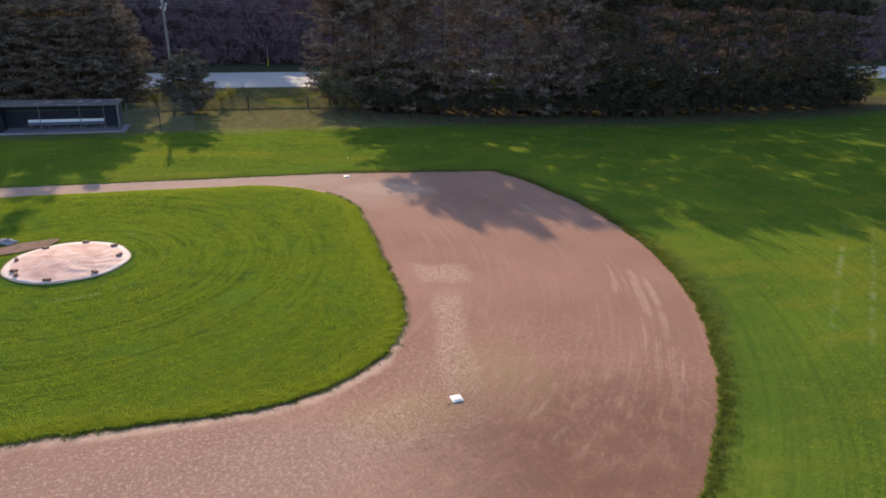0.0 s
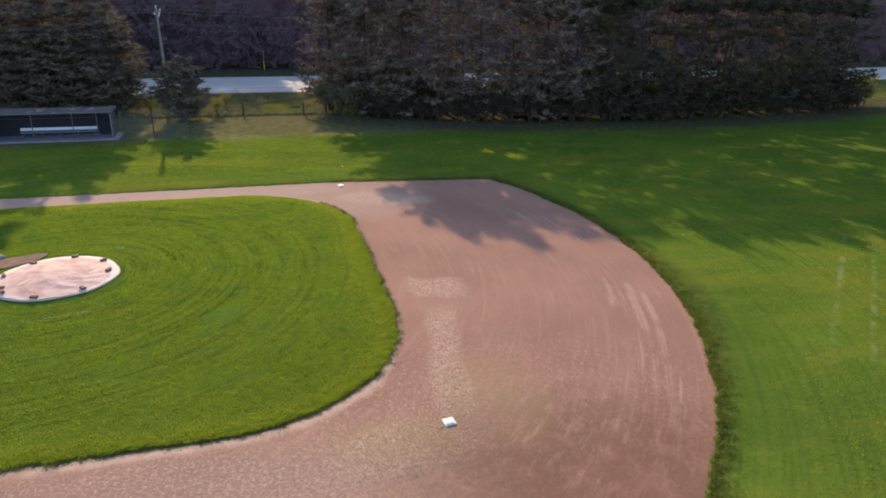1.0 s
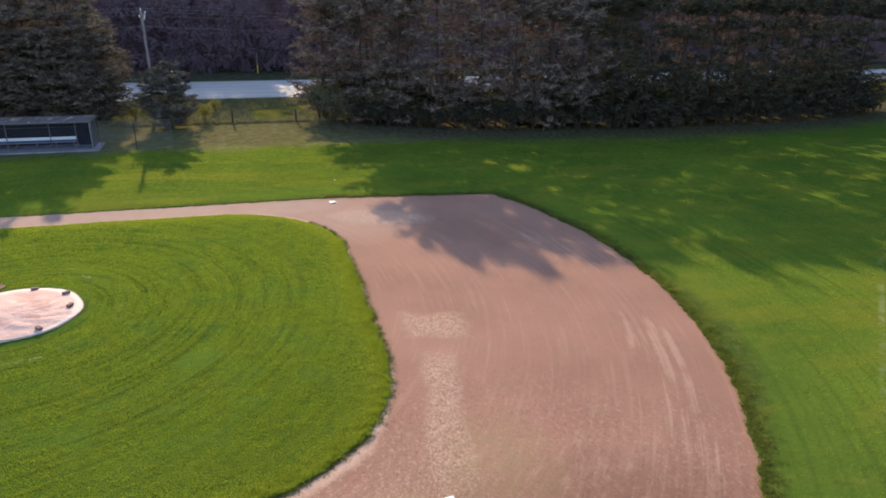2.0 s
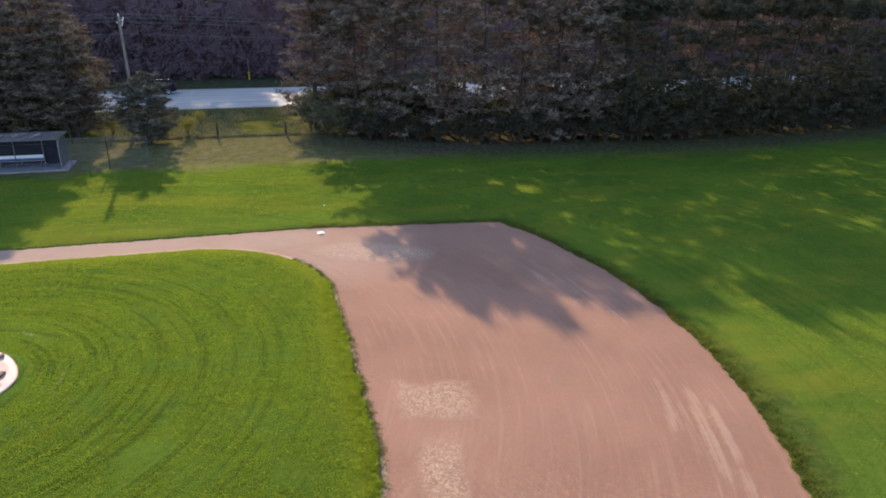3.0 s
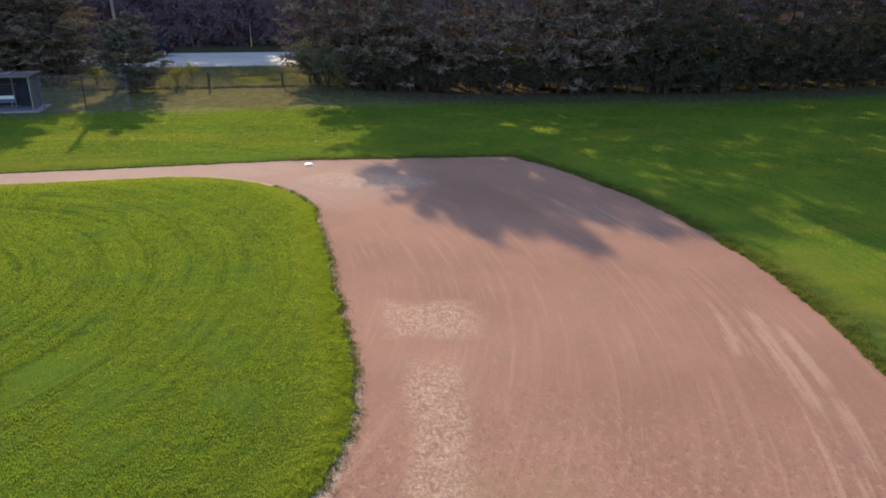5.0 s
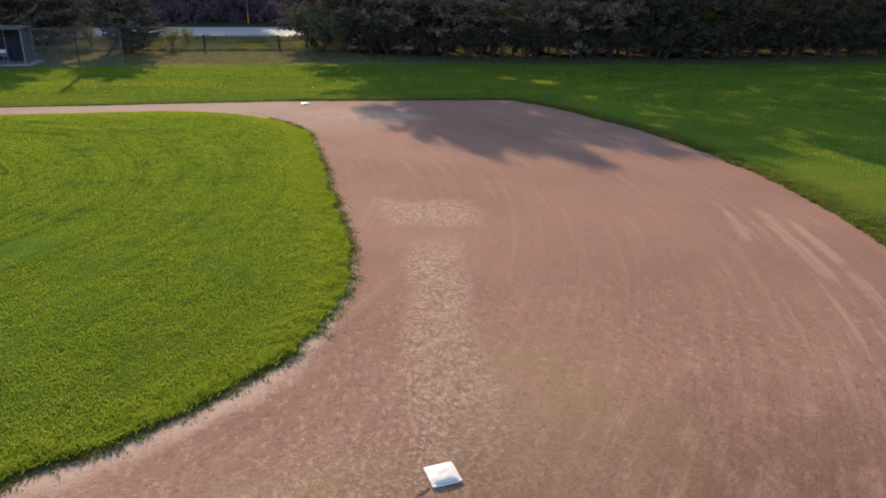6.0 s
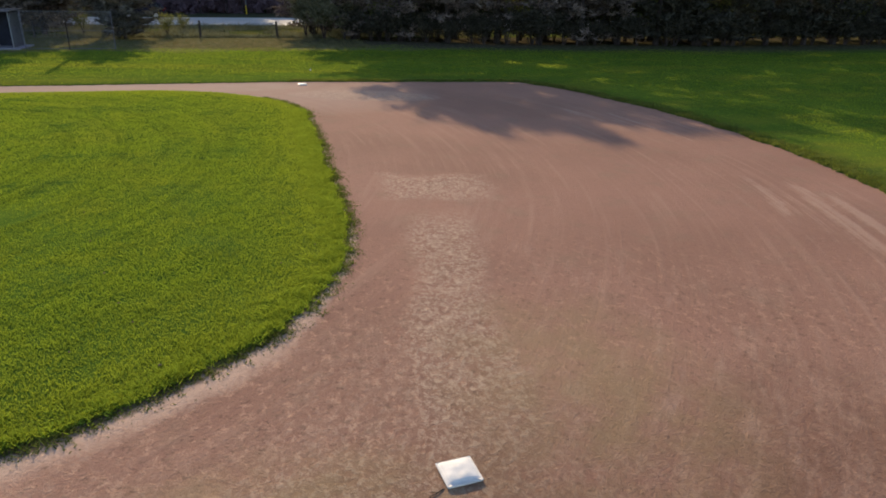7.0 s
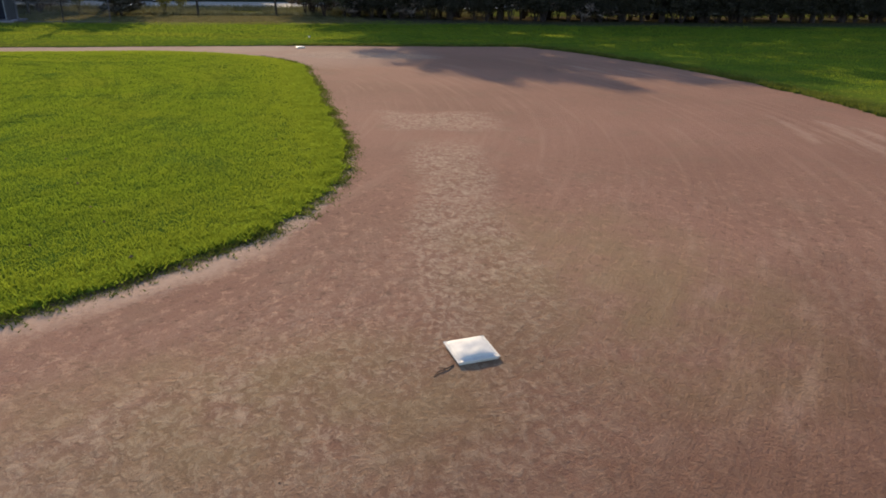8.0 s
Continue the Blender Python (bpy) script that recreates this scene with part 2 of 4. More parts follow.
    c = n.mix(n.math("MULTIPLY", n.attr("tracks"), n.math("MULTIPLY", n.step(rows, 0.49, 0.66), 0.42)), c, (0.440, 0.295, 0.215))
    # greyer, trodden earth on the foul-line path and round the bags
    c = n.mix(n.math("MULTIPLY", n.attr("ash"), n.math("ADD", n.math("MULTIPLY", mid, 0.5), 0.4)), c, (0.400, 0.300, 0.245))
    # a thin greenish film of moss near second base
    c = n.mix(n.math("MULTIPLY", n.attr("moss"), n.step(mid, 0.3, 0.6)), c, (0.310, 0.232, 0.118))
    # loose sand swept against the turf
    lip = n.attr("lip")
    c = n.mix(n.math("MULTIPLY", n.step(n.math("ADD", lip, n.math("ADD", n.math("MULTIPLY", mid, 0.7), n.math("MULTIPLY", fine, 0.5))), 1.30, 0.85), n.step(n.noise(v, 0.45, 4.0), 0.22, 0.44)), c, (0.520, 0.360, 0.268))
    # dark thatch, with the turf edge's shade painted into the same strip
    thatch_shade = n.step(n.math("ADD", lip, n.math("MULTIPLY", n.noise(v, 6.0, 5.0, 0.65), 0.40)), 0.41, 0.24)
    c = n.mix(n.math("MULTIPLY", thatch_shade, 0.85), c, (0.085, 0.062, 0.032))
    height = n.math("ADD", n.math("ADD", n.math("MULTIPLY", fine, 0.7), n.math("MULTIPLY", n.math("MULTIPLY", n.attr("pale"), fleck), 1.8)), n.math("ADD", n.math("MULTIPLY", drag, 0.8), n.math("ADD", n.math("MULTIPLY", grit, 0.15), n.math("MULTIPLY", n.noise(v, 26.0, 5.0, 0.7), 0.8))))
    return n.finish(c, 0.95, n.bump(height, 0.85, 0.026), 0.0, 0.03)


def make_asphalt():
    n = Nodes("asphalt")
    v = n.coords()
    big, fine = n.noise(n.scaled(v, 0.05, 0.6), 1.0, 4.0), n.noise(v, 30.0, 3.0)
    c = n.mix(n.step(big, 0.35, 0.65), (0.36, 0.345, 0.32), (0.46, 0.44, 0.41))
    c = n.mix(n.math("MULTIPLY", n.step(fine, 0.5, 0.7), 0.3), c, (0.28, 0.28, 0.28))
    return n.finish(c, 0.85, n.bump(fine, 0.3, 0.01), 0.0, 0.3)


def make_leaf(name, lo, hi, through, share, rare=None, tips=1.35):
    n = Nodes(name)
    r = n.island()
    c = n.mix(r, lo, hi)
    v = n.coords()
    c = n.mix(n.math("MULTIPLY", n.step(n.noise(v, 1.3, 3.0), 0.46, 0.62), 0.75), c, tuple(x * tips for x in hi))
    if rare:
        c = n.mix(n.step(n.each(), 0.6, 1.0), c, rare)
    return n.leafy(c, n.mix(r, tuple(x * 0.8 for x in through), through), share)


def make_bark(name, lo, hi):
    n = Nodes(name)
    v = n.coords()
    k = n.noise(n.scaled(v, 9, 9, 1.4), 1.0, 5.0, 0.65)
    return n.finish(n.mix(n.step(k, 0.35, 0.65), lo, hi), 0.9, n.bump(k, 0.7, 0.03), 0.0, 0.15)


def make_tarp():
    n = Nodes("mound_tarp")
    v = n.coords()
    uv, r = n.polar(v, 0, 0, 1.0, 1.0)
    k = n.noise(v, 0.9, 5.0, 0.6, 0.6)
    mud = n.math("MULTIPLY", n.step(k, 0.42, 0.62), n.step(r, 2.6, 1.6))
    c = n.mix(n.math("MULTIPLY", mud, 0.7), (0.580, 0.400, 0.350), (0.400, 0.225, 0.190))
    c = n.mix(n.math("MULTIPLY", n.step(n.noise(v, 7.0, 4.0), 0.5, 0.75), 0.3), c, (0.33, 0.200, 0.165))
    c = n.mix(n.math("MULTIPLY", n.step(n.math("ADD", r, n.math("MULTIPLY", k, 0.5)), 2.52, 2.66), 0.8), c, (0.720, 0.610, 0.540))
    crease = n.math("ABSOLUTE", n.math("SUBTRACT", n.noise(v, 1.5, 3.0, 0.5, 0.8), 0.5))
    return n.finish(c, 0.8, n.bump(n.math("ADD", n.noise(v, 5.0, 4.0), n.math("MULTIPLY", n.step(crease, 0.06, 0.0), 0.5)), 0.35, 0.04), 0.0, 0.1)


GROUND, TURF, DIRT, ASPHALT, TARP = make_ground(), make_infield_turf(), make_dirt(), make_asphalt(), make_tarp()


def make_blade(name, ringed):
    n = Nodes(name)
    v = n.coords()
    r = n.island()
    c = n.mix(r, (0.086, 0.152, 0.021), (0.130, 0.200, 0.025))
    t = n.mix(r, (0.285, 0.400, 0.030), (0.345, 0.445, 0.034))
    mid = n.step(n.noise(v, 0.5, 4.0, 0.6), 0.42, 0.68)
    c = n.mix(n.math("MULTIPLY", mid, 0.5), c, (0.180, 0.232, 0.036))
    t = n.mix(n.math("MULTIPLY", mid, 0.5), t, (0.35, 0.395, 0.034))
    worn = n.math("MULTIPLY", n.step(n.noise(v, 1.3, 5.0, 0.65), 0.50, 0.68), 0.34 if ringed else 0.5)
    c, t = n.mix(worn, c, (0.066, 0.108, 0.018)), n.mix(worn, t, (0.13, 0.195, 0.024))
    if not ringed:
        patchy = n.step(n.noise(n.scaled(v, 0.35, 0.12), 1.0, 5.0, 0.6), 0.46, 0.66)
        t = n.mix(n.math("MULTIPLY", patchy, 0.55), t, (0.43, 0.47, 0.040))
        c = n.mix(n.math("MULTIPLY", patchy, 0.5), c, (0.215, 0.232, 0.026))
        uv, rad = n.polar(v, 14.4, 14.4, 2.4, 3.6)
        ring = n.step(n.noise(uv, 1.0, 4.0, 0.6), 0.46, 0.64)
        t = n.mix(n.math("MULTIPLY", ring, 0.4), t, (0.21, 0.265, 0.028))
        c = n.mix(n.math("MULTIPLY", ring, 0.4), c, (0.070, 0.100, 0.016))
    if ringed:
        uv, rad = n.polar(v, *MOUND, 1.1, 3.6)
        ring = n.math("MULTIPLY", n.step(n.noise(uv, 1.0, 5.0, 0.65), 0.47, 0.65), n.math("ADD", n.math("MULTIPLY", n.step(rad, 15.0, 9.0), 0.26), 0.14))
        t = n.mix(ring, t, (0.13, 0.205, 0.024))
        c = n.mix(ring, c, (0.060, 0.105, 0.016))
        pale = n.step(n.math("ADD", n.attr("rim"), n.math("MULTIPLY", n.noise(v, 0.5, 4.0, 0.6), 3.4)), 3.9, 1.4)
        t = n.mix(n.math("MULTIPLY", pale, 0.6), t, (0.46, 0.52, 0.040))
        c = n.mix(n.math("MULTIPLY", pale, 0.5), c, (0.200, 0.255, 0.030))
    return n.leafy(c, t, 0.42)


EDGEBLADE = make_leaf("edge_blade", (0.080, 0.145, 0.020), (0.185, 0.250, 0.030), (0.37, 0.47, 0.040), 0.42)
BLADE, TURFBLADE = make_blade("grass_blade", False), make_blade("infield_blade", True)
DRYBLADE = make_leaf("dry_blade", (0.085, 0.095, 0.035), (0.190, 0.165, 0.080), (0.24, 0.20, 0.09), 0.35)
WEED = make_leaf("weed_blade", (0.052, 0.072, 0.019), (0.130, 0.135, 0.038), (0.20, 0.24, 0.038), 0.38)
TALL = make_leaf("tall_grass_blade", (0.120, 0.125, 0.062), (0.265, 0.240, 0.140), (0.17, 0.165, 0.08), 0.28)
# lens haze is put into the two browner needles; the green one stays dark
HAZEDNEEDLE = make_leaf("hazed_pine_needles", (0.066, 0.050, 0.046), (0.235, 0.180, 0.150), (0.13, 0.10, 0.075), 0.12, (0.250, 0.180, 0.165), 1.55)
LEFTNEEDLE = make_leaf("tiered_pine_needles", (0.058, 0.045, 0.040), (0.188, 0.148, 0.118), (0.16, 0.13, 0.07), 0.15, None, 1.5)
GREENNEEDLE = make_leaf("green_pine_needles", (0.030, 0.028, 0.022), (0.086, 0.078, 0.058), (0.08, 0.09, 0.05), 0.12, None, 1.5)
OLIVE = make_leaf("olive_leaves", (0.085, 0.085, 0.055), (0.190, 0.175, 0.110), (0.20, 0.20, 0.08), 0.25, None, 1.4)
YOUNG = make_leaf("young_pine_needles", (0.060, 0.055, 0.050), (0.145, 0.130, 0.108), (0.12, 0.12, 0.08), 0.12, None, 1.6)
# sunlight on the leaves is put into this bright yellow-green
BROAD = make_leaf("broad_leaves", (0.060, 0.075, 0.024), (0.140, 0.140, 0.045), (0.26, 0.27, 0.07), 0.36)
# darkened: the shade at the pines' foot is put into the brush colour
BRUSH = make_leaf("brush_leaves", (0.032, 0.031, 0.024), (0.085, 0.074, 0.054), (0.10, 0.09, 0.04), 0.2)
# the purplish haze over the far wood is put into its leaf colour
FARLEAF = make_leaf("hazed_far_leaves", (0.120, 0.078, 0.086), (0.140, 0.092, 0.100), (0.02, 0.015, 0.015), 0.03, None, 1.1)
BARK = make_bark("pine_bark", (0.040, 0.030, 0.028), (0.090, 0.068, 0.060))
POLEWOOD = make_bark("pole_wood", (0.17, 0.145, 0.14), (0.30, 0.265, 0.25))
POSTWOOD = make_bark("post_wood", (0.045, 0.036, 0.030), (0.110, 0.088, 0.072))
CANVAS = plain("white_canvas", (0.76, 0.72, 0.66), 0.6, 0, 0.1, 9)
CONCRETE = plain("concrete", (0.27, 0.25, 0.28), 0.85, 0, 0.2, 2)
PAINTED = plain("dull_painted_steel", (0.135, 0.125, 0.150), 0.7, 0.0, 0.2, 6)
STEEL = plain("galvanised_steel", (0.30, 0.31, 0.34), 0.55, 0.3, 0.12, 8)
WIRE = plain("chain_wire", (0.17, 0.17, 0.18), 0.7, 0.2, 0.1, 8)
ROOFING = worn_sheet()
WALLPAINT = plain("dark_blue_paint", (0.020, 0.022, 0.040), 0.7, 0, 0.3, 3)
BENCHPAINT = plain("white_bench_paint", (0.74, 0.75, 0.78), 0.5, 0, 0.08, 5)
BLUEPAINT = plain("blue_bench_paint", (0.10, 0.14, 0.34), 0.5, 0, 0.15, 5)
EARTH = plain("bare_earth", (0.20, 0.125, 0.095), 0.95, 0, 0.3, 2.0, 0.05, 0.6)
HEM = plain("tarp_hem", (0.50, 0.34, 0.27), 0.8, 0, 0.15, 6)
WEIGHT = plain("dark_brick", (0.150, 0.085, 0.066), 0.85, 0, 0.3, 20)
LINEPAINT = plain("road_paint", (0.62, 0.62, 0.60), 0.7, 0, 0.2, 1)
YELLOWPAINT = plain("yellow_paint", (0.75, 0.48, 0.03), 0.5, 0, 0.1, 5)
CABLE = plain("cable", (0.06, 0.06, 0.065), 0.6, 0.2, 0.1, 3)
PORCELAIN = plain("porcelain", (0.72, 0.72, 0.74), 0.3, 0, 0.05, 3)
CARPAINT = plain("navy_car_paint", (0.010, 0.010, 0.024), 0.5, 0.0, 0.1, 1, 0.15, 0.0)
GLASSDARK = plain("car_glass", (0.010, 0.010, 0.012), 0.1, 0, 0.1, 1, 0.4, 0.0)
RUBBER = plain("tyre_rubber", (0.018, 0.018, 0.019), 0.85, 0, 0.2, 10)
ALLOY = plain("wheel_alloy", (0.55, 0.55, 0.57), 0.35, 0.8, 0.1, 5)
LAMPRED = plain("red_lens", (0.30, 0.012, 0.010), 0.2, 0, 0.1, 5)
LAMPWHITE = plain("clear_lens", (0.62, 0.62, 0.64), 0.15, 0, 0.1, 5)


# ---------------------------------------------------------------- mesh helpers
def mesh_of(name, verts, faces, material, smooth=False):
    me = bpy.data.meshes.new(name)
    me.from_pydata([tuple(v) for v in verts], [], [tuple(int(i) for i in f) for f in faces])
    me.materials.append(material)
    if smooth:
        me.polygons.foreach_set("use_smooth", [True] * len(me.polygons))
    me.update()
    return me


def tris_of(name, verts, material):
    """A fast mesh of loose triangles from an (n, 3, 3) array."""
    n = len(verts)
    me = bpy.data.meshes.new(name)
    me.vertices.add(n * 3)
    me.vertices.foreach_set("co", verts.astype(np.float32).ravel())
    me.loops.add(n * 3)
    me.loops.foreach_set("vertex_index", np.arange(n * 3, dtype=np.int32))
    me.polygons.add(n)
    me.polygons.foreach_set("loop_start", np.arange(0, n * 3, 3, dtype=np.int32))
    me.materials.append(material)
    me.update(calc_edges=True)
    return me


def thing(name, m, label, category, group="", kind=""):
    ob = new(name)
    ob.matrix_basis = m
    return tagged(ob, label, category, group, kind)


def part(name, bm, material, parent, label=""):
    """Links a bmesh, or a ready mesh, as one mesh object under a thing or a part."""
    if isinstance(bm, bpy.types.Mesh):
        me = bm
    else:
        me = bpy.data.meshes.new(name)
        bm.to_mesh(me)
        bm.free()
        me.materials.append(material)
    ob = new(name, me)
    ob.parent = parent
    if label:
        ob["label"] = label
    return ob


def box(bm, x0, x1, y0, y1, z0, z1, bevel=0.0):
    made = bmesh.ops.create_cube(bm, size=1.0, matrix=Matrix.Translation(((x0 + x1) / 2, (y0 + y1) / 2, (z0 + z1) / 2)) @ Matrix.Diagonal((x1 - x0, y1 - y0, z1 - z0, 1)))
    if bevel:
        edges = list({e for v in made["verts"] for e in v.link_edges})
        bmesh.ops.bevel(bm, geom=edges, offset=bevel, segments=2, affect="EDGES", profile=0.6)
    return bm


def boxed(x0, x1, y0, y1, z0, z1, bevel=0.01):
    return box(bmesh.new(), x0, x1, y0, y1, z0, z1, bevel)


def tube(bm, p, q, r0, r1, sides=8):
    """A tapered bar from p to q."""
    p, q = Vector(p), Vector(q)
    d = q - p
    m = Matrix.Translation((p + q) / 2) @ d.to_track_quat("Z", "Y").to_matrix().to_4x4()
    bmesh.ops.create_cone(bm, cap_ends=True, segments=sides, radius1=r0, radius2=r1, depth=d.length, matrix=m)
    return bm


def tubed(p, q, r0, r1=None, sides=8):
    return tube(bmesh.new(), p, q, r0, r0 if r1 is None else r1, sides)


def wave(x, y, scale, seed=0.0):
    return noise.noise((x * scale + seed, y * scale - seed, seed * 1.7))


# ---------------------------------------------------------------- ground, skinned infield and turf
CENTRE = (13.6, 13.3)


def turf_gap(a, b):
    """Distance outside the infield turf: a square with well-rounded corners."""
    qx, qy = abs(a - 13.62) - 12.82 + 6.9, abs(b - 13.25) - 12.98 + 6.9
    return math.hypot(max(qx, 0), max(qy, 0)) + min(max(qx, qy), 0) - 6.9


def skin_gap(a, b):
    """Distance outside the skinned infield: an arc round the mound, cut off behind the foul lines."""
    arc = math.hypot(a - 14.4, b - 14.4) - 28.09
    return max(arc, a - 28.5 + 0.12 * max(0, -b), b - 28.5 + 0.12 * max(0, -a))


def reach(gap, th):
    """How far a boundary lies from the centre at the angle th."""
    lo, hi = 0.0, 60.0
    for _ in range(36):
        r = (lo + hi) / 2
        if gap(CENTRE[0] + r * math.cos(th), CENTRE[1] + r * math.sin(th)) < 0:
            lo = r
        else:
            hi = r
    return lo


STEPS = 1440
ANGLES = [2 * math.pi * i / STEPS for i in range(STEPS)]


def ragged(a, b, seed, amount):
    return amount * (wave(a, b, 0.6, seed) * 0.8 + wave(a, b, 2.3, seed + 3) * 0.9 + wave(a, b, 7.0, seed + 7) * 0.8 + wave(a, b, 15.0, seed + 5) * 0.5)


def uneven(gap, seed, amount):
    radii = []
    for th in ANGLES:
        r = reach(gap, th)
        radii.append(r + ragged(CENTRE[0] + r * math.cos(th), CENTRE[1] + r * math.sin(th), seed, amount))
    return radii


R_TURF, R_SKIN = uneven(turf_gap, 2.0, 0.10), uneven(skin_gap, 9.0, 0.11)


def rings(name, material, ring_list, attrs=None, close=False):
    """A sheet of rings round the centre; ring_list holds, ring by ring, a function of the step that gives radius and height."""
    verts, faces = [], []
    for ring in ring_list:
        for i, th in enumerate(ANGLES):
            r, z = ring(i)
            verts.append((CENTRE[0] + r * math.cos(th), CENTRE[1] + r * math.sin(th), z))
    for k in range(len(ring_list) - 1):
        for i in range(STEPS):
            j = (i + 1) % STEPS
            faces.append((k * STEPS + i, (k + 1) * STEPS + i, (k + 1) * STEPS + j, k * STEPS + j))
    if close:
        verts.append((*CENTRE, ring_list[0](0)[1]))
        faces += [(len(verts) - 1, i, (i + 1) % STEPS) for i in range(STEPS)]
    me = mesh_of(name, verts, faces, material, True)
    for key, fn in (attrs or {}).items():
        layer = me.attributes.new(key, "FLOAT", "POINT")
        layer.data.foreach_set("value", [fn(x, y) for x, y, z in verts])
    ob = new(name, me)
    ob.matrix_basis = FIELD
    return ob


def blob(a, b, ca, cb, ra, rb, turn=0.0):
    """A soft round patch: 1 in its middle, 0 at its rim."""
    c, s = math.cos(radians(turn)), math.sin(radians(turn))
    x, y = ((a - ca) * c + (b - cb) * s) / ra, (-(a - ca) * s + (b - cb) * c) / rb
    return max(0.0, 1 - (x * x + y * y)) ** 0.8


def pale_at(a, b):
    mat = max(0.0, min(1.0, 1.25 - max(abs(a - 10.05 - 0.23 * (b + 2.2)) / 1.15, abs(b + 2.2 + 0.17 * (a - 10.0)) / 1.4) ** 2.4 + 0.5 * wave(a, b, 1.3, 6)))
    run = max(0.0, min(1.0, 1.5 - (abs(b + 0.25 + 0.19 * a + 0.25 * wave(a, b, 0.5, 3)) / 0.62) ** 2)) * max(0.0, min(1.0, (8.4 - a) / 1.5, (a + 0.4) / 1.0))
    return min(1, 0.9 * mat + 0.95 * run + 0.75 * blob(a, b, -0.9, 1.6, 1.4, 2.6, 10) + 0.6 * blob(a, b, -0.7, 0.9, 0.8, 1.3)
               + 1.5 * blob(a, b, 24.0, -2.4, 1.5, 3.4, -18) + 0.45 * blob(a, b, -2, 3, 3.5, 5) + 0.3 * blob(a, b, -0.5, -3.5, 2.5, 3) + 0.4 * blob(a, b, 0.6, 0.0, 3.4, 2.2))


# pale sweeps left by a drag mat, along the arc: radius, two angles in degrees, half width, strength
SWEEPS = [(24.6, 77, 88, 0.26, 1.0), (25.9, 80, 93, 0.22, 0.8), (25.2, 79, 86, 0.16, 0.5), (25.0, 100, 109, 0.32, 0.8), (26.0, 102, 114, 0.42, 1.0), (26.6, 104, 112, 0.28, 0.8),
          (24.4, 103, 107, 0.22, 0.5), (26.5, 112, 119, 0.36, 0.8), (25.7, 115, 121, 0.26, 0.5), (26.75, 118, 128.5, 0.32, 1.0), (27.15, 120, 127, 0.18, 0.8), (26.2, 117, 124, 0.26, 0.6),
          (25.2, 120, 127, 0.22, 0.45), (24.4, 122, 128, 0.2, 0.4), (24.0, 126.9, 127.9, 0.2, 1.0), (24.45, 127.7, 128.6, 0.2, 1.0), (24.9, 128.4, 129.1, 0.2, 0.8), (23.5, 124, 125, 0.2, 0.6)]


def scuff_at(a, b):
    r, th = math.hypot(a - 14.4, b - 14.4), -math.degrees(math.atan2(b - 14.4, a - 14.4))
    if not 70 < th < 135 or r < 22.5:
        return 0.0
    r += 0.25 * wave(a, b, 0.35, 2.0)
    best = 0.0
    for sr, t0, t1, half, power in SWEEPS:
        ends = min(1.0, max(0.0, min(th - t0, t1 - th)) / min(1.6, 0.35 * (t1 - t0)))
        best = max(best, power * ends * max(0.0, 1 - ((r - sr) / (0.5 * half + 0.05)) ** 2))
    band = max(0.0, 1 - ((r - 25.6) / 2.4) ** 2)
    run = blob(a, b, 0.5, -7.0, 5.5, 4.5) + blob(a, b, 6.5, -10.3, 4.6, 3.0) + blob(a, b, 16.5, -10.0, 6.5, 3.2)
    return min(1.0, best + 0.38 * min(1.0, band * run))


def flake_at(a, b):
    return min(1.0, 1.5 * blob(a, b, -2.5, 0.0, 9.5, 13.0))


def moss_at(a, b):
    return min(1, 0.5 * blob(a, b, -0.4, 1.8, 1.3, 2.4) + 0.4 * blob(a, b, 1.2, -2.0, 3.0, 2.0))


def lerp(i, k, n):
    return R_TURF[i] - 0.35 + (R_SKIN[i] + 0.35 - R_TURF[i] + 0.35) * k / n


ground = rings("ground", GROUND,
               [lambda i, q=q: (R_SKIN[i] * q, -0.06) for q in (0.02, 0.5, 0.9)] + [lambda i: (R_SKIN[i] - 0.03, -0.05), lambda i: (R_SKIN[i], 0.012), lambda i: (R_SKIN[i] + 0.2, 0.03), lambda i: (R_SKIN[i] + 0.7, 0.055)]
               + [lambda i, q=q: (R_SKIN[i] + q, 0.03 + 0.036 * max(0.0, 1 - q / 4)) for q in (1.2, 2.2, 4, 8, 14, 24, 40, 70, 140, 400, 1500, 4500)],
               {"rim": lambda a, b: max(-1.0, min(9.0, skin_gap(a, b)))}, True)
tagged(ground, "mown green outfield grass with a dry tan strip", "grass", kind="structure")
dirt = rings("infield_dirt", DIRT, [lambda i, k=k: (lerp(i, k, 76), 0.012 * wave(lerp(i, k, 76) * math.cos(ANGLES[i]), lerp(i, k, 76) * math.sin(ANGLES[i]), 0.5, 4.0)) for k in range(77)],
             {"pale": pale_at, "scuff": scuff_at, "moss": moss_at, "ash": lambda a, b: min(1.0, 1.3 * blob(a, b, 27.4, 16, 3.0, 17.0) + 0.7 * blob(a, b, 24.5, 0, 5.0, 6.0) + 0.25 * blob(a, b, -4.5, 9.0, 6.0, 11.0)), "crumb": lambda a, b: min(1.0, 1.5 * blob(a, b, -1.9, 9.5, 2.6, 8.0)), "worn": flake_at, "dark_stretch": lambda a, b: min(1.0, 0.95 * blob(a, b, -3.4, -3.0, 5.2, 6.5) + 0.2 * blob(a, b, 0.0, -5.0, 9.0, 7.0)), "tracks": lambda a, b: min(1.0, blob(a, b, 0.0, -4.5, 5.0, 4.0) + 0.6 * blob(a, b, 4.0, -2.5, 9.0, 2.5)), "lip": lambda a, b: max(0.0, min(3.0, turf_gap(a, b) * (1.0 if a < 3.0 else min(3.0, 1 + 0.8 * (a - 3.0)))))})
tagged(dirt, "reddish-brown dragged infield dirt with pale scuffs", "dirt", kind="structure")


